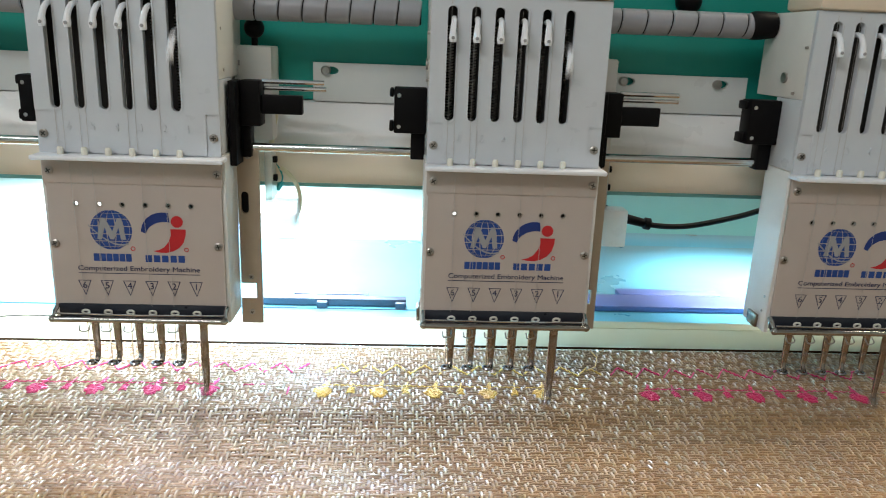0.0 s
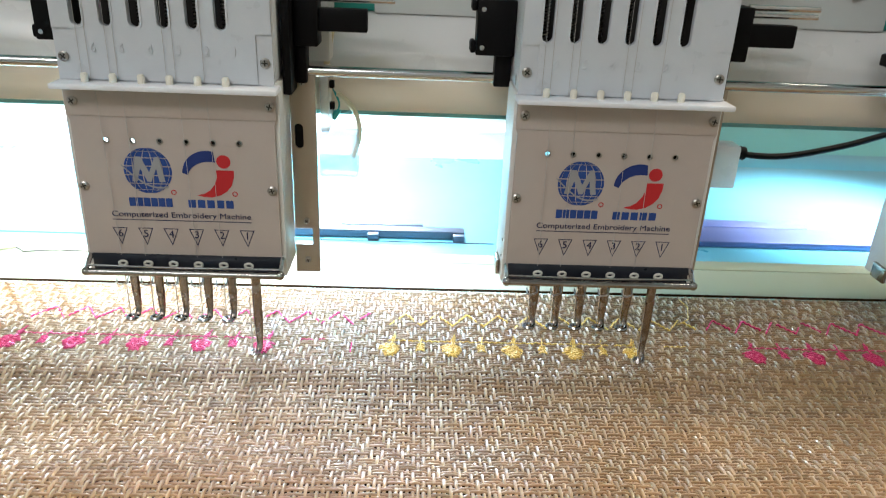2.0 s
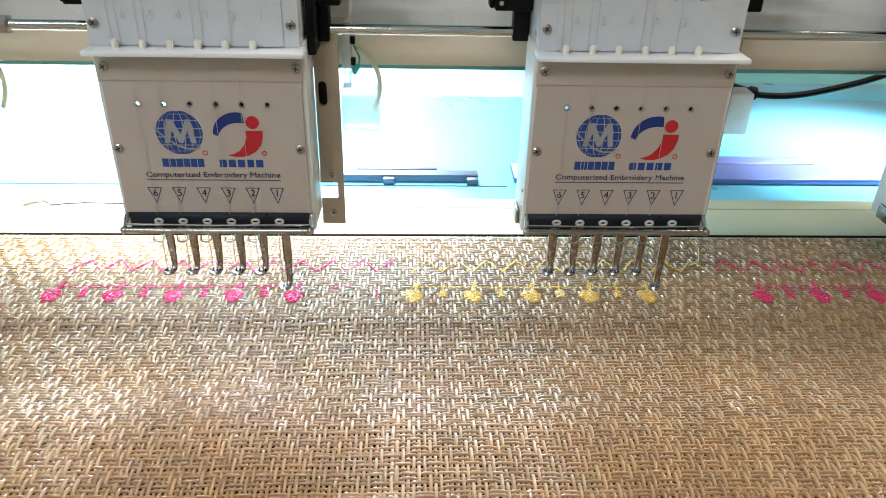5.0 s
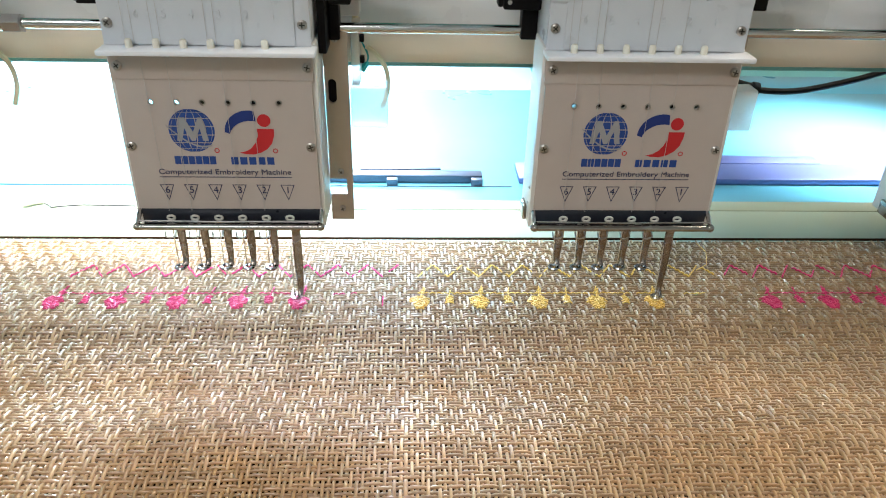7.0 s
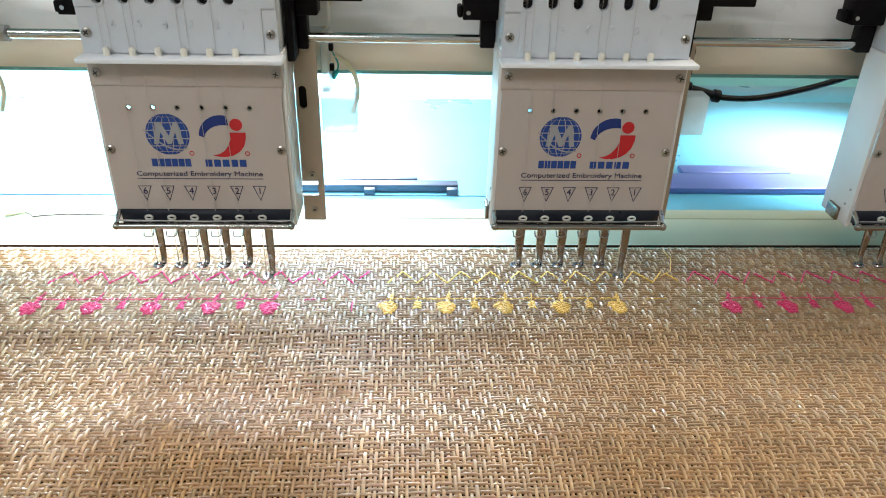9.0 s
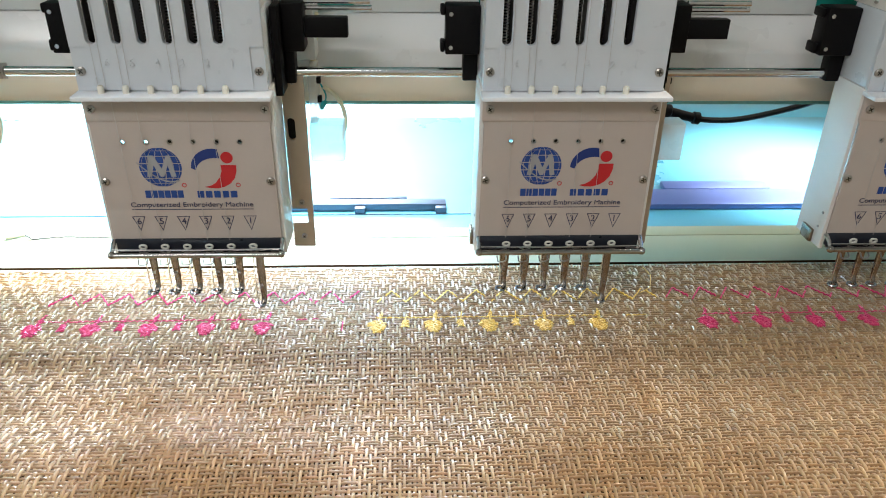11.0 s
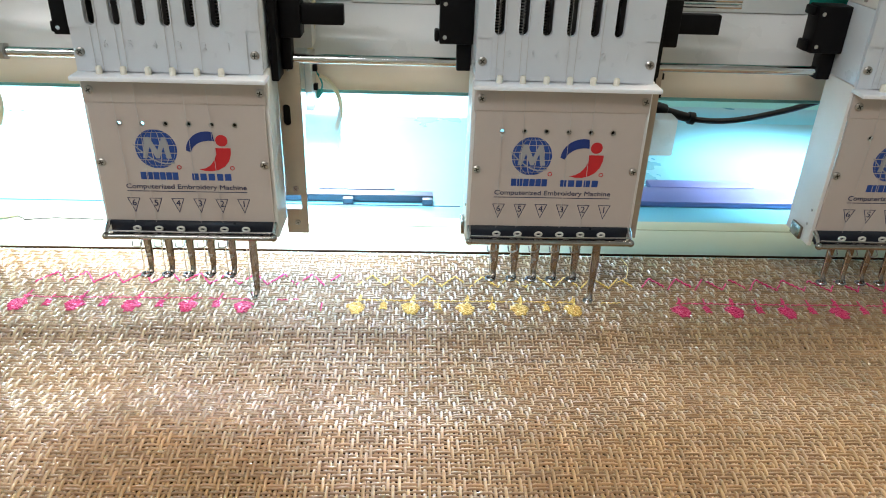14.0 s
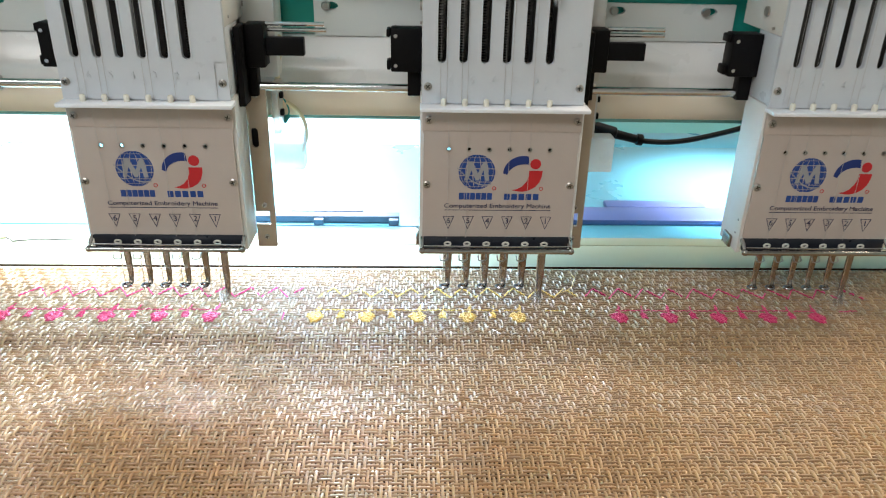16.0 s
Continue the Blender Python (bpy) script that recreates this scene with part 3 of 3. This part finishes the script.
def conduit(x0, x1, z0, z1):
    """A grey plastic conduit with a dark spiral cut."""
    ob = tagged(new("cable_conduit"), "grey spiral-wrapped plastic cable conduit between the heads", "cable conduit", "cable conduits")
    n = int((x1 - x0) / 0.0215)
    part("core", made(tube, [(x0, 0.075, z0), (x1, 0.075, z1)], 0.0105, 14), M_BLACK, ob)
    for k in range(n):
        a, b = x0 + (x1 - x0) * k / n, x0 + (x1 - x0) * (k + 1) / n
        za, zb = z0 + (z1 - z0) * k / n, z0 + (z1 - z0) * (k + 1) / n
        bm = bmesh.new()
        tube(bm, [(a + 0.0006, 0.075, za), (a + 0.0014, 0.075, za), (b - 0.0014, 0.075, zb), (b - 0.0006, 0.075, zb)], [0.0108, 0.0118, 0.0118, 0.0108], 18)
        for q in bm.verts:
            q.co.x += 0.10 * (q.co.z - (za + zb) / 2)
        part("wrap", bm, M_TUBE, ob)


conduit(-0.46, -0.345, 0.362, 0.360)
conduit(-0.185, -0.012, 0.362, 0.3625)
conduit(0.150, 0.318, 0.363, 0.3635)

tagged(new("conduit_coupling", mesh_of("conduit_coupling", made(tube, [(0.300, 0.075, 0.3635), (0.304, 0.075, 0.3640), (0.314, 0.075, 0.3645), (0.3235, 0.075, 0.3650)], [0.0122, 0.0135, 0.0130, 0.0120], 14), M_BLACK)), "black rubber coupling at the end of the conduit", "coupling")

# connector boxes, wires and cable behind the heads
for k, X in enumerate((-PITCH, 0.0)):
    box_ob = tagged(new("connector_box"), "milky plastic connector box behind the head", "connector box", "connector boxes")
    box_ob.location = (X, 0, 0)
    bm = bmesh.new()
    box(bm, 0.1690, 0.2015, 0.070, 0.092, 0.1440, 0.1820, 0.002)
    part("housing", bm, M_CLEAR, box_ob)
    bm = bmesh.new()
    box(bm, 0.1710, 0.1780, 0.0700, 0.1040, 0.1830, 0.2350, 0.001)
    part("terminal", bm, M_CLEAR, box_ob)
    for z in (0.222, 0.204):
        part("socket", made(box, 0.1781, 0.1820, 0.076, 0.082, z - 0.003, z + 0.003, 0.0005), M_BLACK, box_ob)


def wire(name, pts, r, material, label, category):
    sm = []
    P = [Vector(p) for p in pts]
    for i in range(len(P) - 1):
        a, b, c, d = P[max(i - 1, 0)], P[i], P[i + 1], P[min(i + 2, len(P) - 1)]
        for k in range(6):
            u = k / 6
            sm.append(0.5 * (2 * b + (c - a) * u + (2 * a - 5 * b + 4 * c - d) * u * u + (3 * b - a - 3 * c + d) * u ** 3))
    sm.append(P[-1])
    return tagged(new(name, mesh_of(name, made(tube, sm, r, 8), material)), label, category)


for X in (-PITCH, -2 * PITCH + 0.002):
    wire("signal_wire", [(X + 0.183, 0.09, 0.212), (X + 0.192, 0.092, 0.2045), (X + 0.200, 0.094, 0.190), (X + 0.201, 0.094, 0.172), (X + 0.195, 0.094, 0.155)], 0.0022, M_WIREY, "cream signal wire bending down into its connector", "wire")
wire("signal_wire", [(-0.150, 0.09, 0.280), (-0.1515, 0.095, 0.262), (-0.156, 0.098, 0.240), (-0.157, 0.098, 0.2)], 0.0026, M_WIREY, "cream signal wire running down beside the beam", "wire")
wire("earth_wire", [(-0.158, 0.100, 0.225), (-0.150, 0.099, 0.212), (-0.146, 0.099, 0.200), (-0.152, 0.099, 0.188)], 0.0028, M_WIRET, "teal wire looped behind the head", "wire")
wire("earth_wire", [(0.162, 0.115, 0.30), (0.172, 0.110, 0.25), (0.174, 0.110, 0.215), (0.168, 0.108, 0.18)], 0.0026, M_WIRET, "teal wire hanging behind the head", "wire")
cable = wire("black_cable", [(0.192, 0.100, 0.168), (0.198, 0.17, 0.158), (0.205, 0.240, 0.147), (0.2585, 0.2538, 0.1316), (0.2958, 0.2538, 0.1242), (0.3395, 0.2538, 0.1249), (0.3966, 0.2538, 0.1375), (0.4386, 0.2538, 0.1511), (0.52, 0.2538, 0.180), (0.58, 0.230, 0.235), (0.60, 0.190, 0.295)], 0.0036, M_BLACK, "black cable with a plug hanging between the heads", "cable")
part("plug", made(tube, [(0.210, 0.2538, 0.1450), (0.225, 0.2538, 0.1415), (0.250, 0.2538, 0.1345), (0.252, 0.2538, 0.1335), (0.280, 0.2538, 0.1270), (0.281, 0.2538, 0.1268), (0.288, 0.2538, 0.1258)], [0.0080, 0.0085, 0.0085, 0.0062, 0.0056, 0.0076, 0.0076], 12), M_BLACK, cable)
bm = bmesh.new()
bmesh.ops.create_uvsphere(bm, u_segments=20, v_segments=12, radius=0.013)
bmesh.ops.translate(bm, vec=(0.252, 0.112, 0.386), verts=bm.verts)
tagged(new("round_knob", mesh_of("round_knob", bm, M_BLACK)), "black round knob on the green housing", "knob")

# ---- bed of the machine and the room ----
def fixed(name, x0, x1, y0, y1, z0, z1, m, label, category, kind="", bevel=0.002):
    return tagged(new(name, mesh_of(name, made(box, x0, x1, y0, y1, z0, z1, bevel), m)), label, category, "", kind)


fixed("machine_bed", -1.3, 1.3, -0.75, 0.70, -0.07, -0.021, M_BED, "pale blue laminate machine bed under the frame", "machine bed")
fixed("work_table", -0.95, 0.95, -0.75, 0.082, -0.0207, -0.0148, M_BOARD, "pale green work table under the fabric", "work table")
# bands of colour behind the bed, placed to fit the camera's view
fixed("blue_panel", -1.3, 0.12, 0.705, 0.885, -0.07, -0.026, M_SKYB, "blue band along the back of the bed", "panel")
fixed("white_panel", -1.3, 0.12, 0.890, 0.955, -0.07, -0.020, M_WHITE, "white band along the back of the bed", "panel")
fixed("pale_panel", -1.3, 0.12, 0.960, 1.50, -0.07, -0.026, M_PALE, "pale teal band at the back of the bed", "panel")
fixed("bed_extension", 0.125, 1.3, 0.7005, 0.80, -0.07, -0.0212, M_BED, "pale blue laminate bed extension", "bed extension")
fixed("teal_panel", 0.125, 1.3, 0.805, 1.50, -0.07, -0.026, M_TEAL, "teal band at the back of the bed", "panel")
fixed("floor", -2.2, 2.2, -2.2, 2.6, -0.90, -0.85, M_FLOOR, "grey workshop floor", "floor", "structure", 0)
fixed("machine_stand", -1.2, 1.2, -0.70, 1.40, -0.85, -0.0705, M_ARM, "white painted machine stand below the bed", "machine stand", "", 0.004)
fixed("wall_back", -2.2, 2.2, 2.6, 2.7, -0.85, 1.9, M_WALL, "pale workshop wall", "wall", "structure", 0)
fixed("wall_front", -2.2, 2.2, -2.3, -2.2, -0.85, 1.9, M_WALL, "pale workshop wall", "wall", "structure", 0)
fixed("wall_left", -2.3, -2.2, -2.3, 2.7, -0.85, 1.9, M_WALL, "pale workshop wall", "wall", "structure", 0)
fixed("wall_right", 2.2, 2.3, -2.3, 2.7, -0.85, 1.9, M_WALL, "pale workshop wall", "wall", "structure", 0)
fixed("ceiling", -2.3, 2.3, -2.3, 2.7, 1.9, 2.0, M_WALL, "pale workshop ceiling", "ceiling", "structure", 0)

# ---- the moving frame that holds the fabric ----
pantograph = tagged(new("fabric_frame"), "pale green frame board with blue rails behind the fabric", "fabric frame")
part("clamp_board", made(box, -0.9, 1.1, 0.100, 0.1925, -0.0208, -0.003, 0.001), M_BOARD, pantograph, "pale green clamp board")
part("back_board", made(box, -0.9, 1.1, 0.1950, 0.2190, -0.0208, -0.0035, 0.001), M_BOARD, pantograph)
part("rail", made(box, 0.13, 1.1, 0.302, 0.3540, -0.0208, -0.012, 0.002), M_RAIL, pantograph, "blue anodised rail")
part("rail_stop", made(box, 0.400, 0.555, 0.356, 0.384, -0.0208, -0.012, 0.003), M_RAIL, pantograph)
part("rail", made(box, -0.135, 0.083, 0.3035, 0.3210, -0.0208, -0.010, 0.001), M_GRAIL, pantograph, "dark grey rail end")
part("rail_cover", made(box, -0.075, 0.030, 0.3240, 0.3320, -0.0208, -0.010, 0.001), M_GRAIL, pantograph)
for x in (-0.040, 0.068):
    part("rail_foot", made(box, x, x + 0.014, 0.2940, 0.3030, -0.0208, -0.012, 0.001), M_GRAIL, pantograph)
part("edge_wire", made(tube, [(-0.9, 0.2930, -0.0205), (0.12, 0.2930, -0.0205)], 0.0008, 5), M_GRAIL, pantograph)

part("loose_wire", made(tube, [(-0.4269, 0.2047, -0.002), (-0.418, 0.1985, -0.002), (-0.4128, 0.1934, -0.0022), (-0.40, 0.196, -0.002), (-0.3777, 0.1994, -0.002), (-0.3203, 0.1971, -0.002)], 0.0008, 5), M_DARK, pantograph)
part("wire_tip", made(tube, [(-0.445, 0.196, -0.001), (-0.4269, 0.2047, -0.001)], 0.0022, 6), M_WIREY, pantograph)

fabric = tagged(new("woven_fabric"), "tan straw-coloured basket-weave fabric with pink and yellow stitching", "fabric")
WX, WY = 0.0037, 0.0038
X0, X1, Y0, Y1 = -0.66, 0.78, -0.36, 0.1175


def ease(v):
    v = np.clip(v, 0, 1)
    return v * v * (3 - 2 * v)


def swell(x, y):
    """Folds shaped to give the cloth its bright and dark bands: flat on the needle plate, then a dip, a crest and low
    folds before it.
    """
    y = y + 0.006 * np.sin(x * 11 + 0.6) + 0.003 * np.sin(x * 27 + 2.0)
    fold = -0.007 * ease((-0.030 - y) / 0.032) - 0.003 * ease((-0.055 - y) / 0.07) + 0.0095 * ease((-0.108 - y) / 0.072) - 0.005 * ease((-0.180 - y) / 0.08)
    return fold + 0.0006 * ease((-0.032 - y) / 0.05) * np.sin(x * 43 + y * 30)


def weave(parent):
    """Warp and weft yarns that really pass over and under each other, in a fancy basket weave."""
    rng = np.random.default_rng(4)
    nx, ny = int((X1 - X0) / WX), int((Y1 - Y0) / WY)
    I, J = np.meshgrid(np.arange(nx), np.arange(ny), indexing="ij")
    # two warp floats with a third set back between them, each such group stepped
    # five warps over and two wefts on; short crossings bind the weft in between
    cell = np.zeros((13, 26), dtype=bool)
    group = [(0, 0), (0, 1), (0, 2), (2, 0), (2, 1), (2, 2), (1, 2), (1, 3), (1, 4), (9, 1), (4, 0)]
    for a in range(13):
        for di, dj in group:
            for turn in (0, 13):
                cell[(di + 5 * a) % 13, (2 * a + turn * 2 - dj) % 26] = True
    over = cell[I % 13, J % 26]
    verts, faces, base = [], [], 0
    prof_x = np.array([-0.5, -0.36, 0.0, 0.36, 0.5])
    prof_z = np.array([-0.40, 0.42, 0.5, 0.42, -0.40])
    for along_y in (True, False):
        up = over if along_y else ~over.T
        n_yarn, n_cross = up.shape
        A = 0.0010 if along_y else 0.0006
        hgt = np.where(up, A, -A)
        pts = np.zeros((n_yarn, 2 * n_cross))
        pts[:, 0::2] = hgt
        nxt = np.roll(hgt, -1, axis=1)
        pts[:, 1::2] = np.where(nxt == hgt, hgt * 1.15, 0)
        pts += rng.normal(0, 0.00008, pts.shape)
        pitch_s, pitch_l = (WX, WY) if along_y else (WY, WX)
        s0, l0 = (X0, Y0) if along_y else (Y0, X0)
        wide = (0.0026 if along_y else 0.0018) * (1 + rng.normal(0, 0.06, (n_yarn, 1, 1)))
        m = 2 * n_cross
        drift = np.cumsum(rng.normal(0, 0.00005, (n_yarn, m)), axis=1)
        drift -= np.linspace(0, 1, m)[None, :] * drift[:, -1:]
        drift = np.clip(drift, -0.0005, 0.0005)
        S = s0 + pitch_s * (np.arange(n_yarn)[:, None, None] + 0.5) + wide * prof_x[None, None, :] + drift[:, :, None]
        S = np.broadcast_to(S, (n_yarn, m, 5))
        L = np.broadcast_to((l0 + pitch_l * (np.arange(m) * 0.5 + 0.5))[None, :, None], (n_yarn, m, 5))
        Z = pts[:, :, None] + 0.0020 * prof_z[None, None, :] - 0.0009 + swell(S if along_y else L, L if along_y else S)
        co = np.stack([S, L, Z] if along_y else [L, S, Z], axis=-1).reshape(-1, 3)
        idx = np.arange(n_yarn * m * 5).reshape(n_yarn, m, 5) + base
        q = np.stack([idx[:, :-1, :-1], idx[:, :-1, 1:], idx[:, 1:, 1:], idx[:, 1:, :-1]], axis=-1).reshape(-1, 4)
        verts.append(co)
        faces.append(q if not along_y else q[:, ::-1])
        base += len(co)
    co, q = np.concatenate(verts), np.concatenate(faces)
    me = bpy.data.meshes.new("weave")
    me.vertices.add(len(co))
    me.vertices.foreach_set("co", co.ravel())
    me.loops.add(q.size)
    me.loops.foreach_set("vertex_index", q.ravel().astype(np.int32))
    me.polygons.add(len(q))
    me.polygons.foreach_set("loop_start", np.arange(0, q.size, 4, dtype=np.int32))
    me.update(calc_edges=True)
    me.shade_smooth()
    me.materials.append(M_WARP)
    me.materials.append(M_WEFT)
    me.polygons.foreach_set("material_index", np.repeat(np.array([0, 1], dtype=np.int32), [len(f) for f in faces]))
    ob = new("weave", me)
    ob.parent = parent
    return tagged(ob, "tan straw yarns in a basket weave", kind="stuff")


weave(fabric)
# dark sheet added below the yarns, so the gaps look shaded
part("backing", made(box, X0, X1, Y0, Y1 - 0.0005, -0.0142, -0.0134), M_CLOTH_SHADE, fabric, "dark sheet standing in for the shade between the yarns")
TOP = 0.0019
# thin dark tube painted in for the shadow along the fabric edge
part("hem", made(tube, [(X0, Y1 + 0.0006, 0.0007), (X1, Y1 + 0.0006, 0.0007)], 0.0014, 6), M_CLOTH_SHADE, fabric, "dark strip standing in for the shadow of the fabric edge")


def stitch(bm, a, b, r=0.0006, lift=0.0004):
    """One thread lying on the fabric from a to b, drawn down between the yarns at both ends."""
    a, b = Vector((*a, TOP - 0.0014)), Vector((*b, TOP - 0.0014))
    mid = (a + b) / 2 + Vector((0, 0, lift + 0.0008))
    tube(bm, [a, a.lerp(mid, 0.6) + Vector((0, 0, lift * 0.5)), mid, b.lerp(mid, 0.6) + Vector((0, 0, lift * 0.5)), b], r, 5)


def broken(bm, a, b, rng, r=0.0006, step=0.0045, keep=0.85):
    """A run of short stitches from a to b; some sink out of sight between the yarns."""
    n = max(1, round(math.dist(a, b) / step))
    for i in range(n):
        if rng.random() > keep:
            continue
        u0, u1 = i / n, (i + 0.97) / n
        jog = rng.uniform(-0.0005, 0.0005)
        stitch(bm, (a[0] + (b[0] - a[0]) * u0, a[1] + (b[1] - a[1]) * u0 + jog), (a[0] + (b[0] - a[0]) * u1, a[1] + (b[1] - a[1]) * u1 + jog), r * rng.uniform(0.8, 1.15), rng.uniform(0.0001, 0.0006))


def motif(ox, m, words, start, tail):
    rng = random.Random(round(ox * 100) + 7)
    for k in range(5):
        x = ox + 0.0548 * k
        # a tulip: slanted satin rows, widest above the middle, ragged at its edges
        bm = bmesh.new()
        n = 17
        for i in range(n):
            u = i / (n - 1)
            y = -0.0125 + 0.0185 * u
            w = 0.0094 * min(1.0, 0.42 + 0.95 * u) * (1 - 0.35 * max(0.0, u - 0.8) / 0.2)
            skew = -0.0012 * (u - 0.4)
            x0, x1 = x + skew - w * rng.uniform(0.72, 1.12), x + skew + w * rng.uniform(0.72, 1.12)
            cut = rng.uniform(0.35, 0.65)
            xm = x0 + (x1 - x0) * cut
            stitch(bm, (x0, y + rng.uniform(-.0007, .0007)), (xm + 0.0006, y + rng.uniform(-.0005, .0009)), 0.00068, 0.0006)
            stitch(bm, (xm - 0.0006, y + rng.uniform(-.0005, .0009)), (x1, y + rng.uniform(-.0004, .0012)), 0.00068, 0.0006)
        part("stitched_flower", bm, m, fabric, words + " satin-stitched flower")
        bm = bmesh.new()
        broken(bm, (x + 0.001, 0.006), (x + 0.0040, 0.0255), rng, 0.0008, 0.0050, 0.95)
        broken(bm, (x + 0.0025, 0.006), (x + 0.0050, 0.022), rng, 0.0007, 0.0050, 0.85)
        broken(bm, (x - 0.0005, 0.012), (x + 0.0025, 0.020), rng, 0.0006, 0.0050, 0.8)
        if k < 4:
            for i in range(8):
                y = -0.0035 + 0.0015 * i
                stitch(bm, (x + 0.0240 + rng.uniform(-.001, .001), y), (x + 0.0305 + rng.uniform(-.001, .001), y + rng.uniform(-.0004, .0006)), 0.00065, 0.0005)
            broken(bm, (x + 0.0275, 0.008), (x + 0.0295, 0.023), rng, 0.0007, 0.0050, 0.9)
        tagged(part("stitched_stem", bm, m, fabric), kind="stuff")
    bm = bmesh.new()
    broken(bm, (ox - 0.002, 0.0125), (ox + 0.222, 0.0125), rng, 0.00062, 0.0058, 0.93)
    tagged(part("stitched_line", bm, m, fabric), kind="stuff")
    bm = bmesh.new()
    x, up = ox + start, True
    while x < ox + tail:
        y0, y1 = (0.0415, 0.0635) if up else (0.0635, 0.0415)
        broken(bm, (x, y0), (x + 0.0148, y1), rng, 0.00092, 0.0050, 0.84)
        x += 0.0148
        up = not up
    tagged(part("stitched_zigzag", bm, m, fabric, words + " zigzag stitching"), kind="stuff")
    bm = bmesh.new()
    broken(bm, (ox + 0.250, 0.0115), (ox + 0.2715, 0.0130), rng, 0.0006, 0.0060, 0.95)
    part("stitched_dash", bm, m, fabric)


motif(0.0, M_YELLOW, "yellow", -0.0017, 0.285)
motif(-PITCH, M_PINK, "pink", -0.0017, 0.300)
motif(PITCH, M_PINK, "pink", -0.0313, 0.285)
bm = bmesh.new()
for i in range(4):
    stitch(bm, (-PITCH + 0.296, -0.008 + 0.004 * i), (-PITCH + 0.296, -0.0045 + 0.004 * i), 0.0007)
part("stitched_dash", bm, M_PINK, fabric)
pts = [(0.275, 0.052, TOP), (0.288, 0.060, 0.004), (0.296, 0.085, 0.004), (0.293, 0.105, 0.003)]
part("loose_thread", made(tube, pts, 0.0004, 5), M_YELLOW, fabric)

# ---- what moves ----
SHIFT = [  # seconds, x and y of the fabric
    (0, -0.0997, 0.0279),
    (0.5, -0.0982, 0.0295),
    (1.5, -0.1005, 0.0293),
    (2, -0.0978, 0.0268),
    (2.5, -0.0963, 0.0288),
    (3, -0.0981, 0.0316),
    (3.5, -0.0980, 0.0268),
    (4, -0.0966, 0.0339),
    (6.5, -0.1001, 0.0102),
    (7, -0.0996, 0.0071),
    (7.5, -0.0994, -0.0067),
    (8, -0.0992, -0.0118),
    (10.5, -0.1004, -0.0001),
    (11, -0.0993, -0.0003),
    (11.5, -0.1017, 0.0036),
    (12, -0.1063, 0.0071),
    (12.5, -0.1043, 0.0051),
    (13.5, -0.1068, 0.0079),
    (14, -0.1118, 0.0101),
    (14.5, -0.1136, 0.0076),
    (15, -0.1168, 0.0088),
    (15.5, -0.1180, 0.0078),
    (16, -0.1176, 0.0068),
]
FOOT = [  # seconds, how far the working foot is raised: 0 on the fabric, 1 up
    (0, .15), (.5, .35), (1, .4), (1.5, .7), (2, .1), (2.5, .1), (3, 0), (3.5, .6), (4, .4), (4.5, .2), (5, .6), (5.5, .3), (6, .7), (6.5, .5), (7, .1), (7.5, .2), (8, .9),
    (8.5, .3), (9, .7), (9.5, .2), (10, .5), (10.5, .15), (11, .6), (11.5, .3), (12, .5), (12.5, .15), (13, .6), (13.5, .6), (14, .3), (14.5, .1), (15, .1), (15.5, .7), (16, .6)]


def motions():
    rows = [(t, pose(x, y, 0)) for t, x, y in SHIFT]
    walk(fabric, rows)
    walk(pantograph, rows)
    steps = []
    for (t, u), (t2, u2) in zip(FOOT, FOOT[1:] + [(16.5, 0.5)]):
        for k in range(5):
            base = u + (u2 - u) * k / 5
            steps.append((t + 0.1 * k, base if k in (0,) else (1 - base if k % 2 else base)))
            if t + 0.1 * k < 15.95:
                steps.append((t + 0.1 * k + 0.0667, 1.0 if base < 0.5 else 0.05))
    steps = [s for s in steps if s[0] <= 16.0]
    for h in HEADS:
        for o in h.children:
            if o.data == FOOT_MESH and abs(o.location.x - NX[5]) < 1e-4:
                x = o.location.x
                walk(o, [(t, pose(x, 0, -0.036 * (1 - u))) for t, u in steps])
            elif o.name.startswith("take_up_lever") and abs(o.location.x - LEVER_NAME) < 1e-4:
                x = o.location.x
                walk(o, [(t, pose(x, 0, 0.315 + 0.034 * u)) for t, u in steps])


motions()
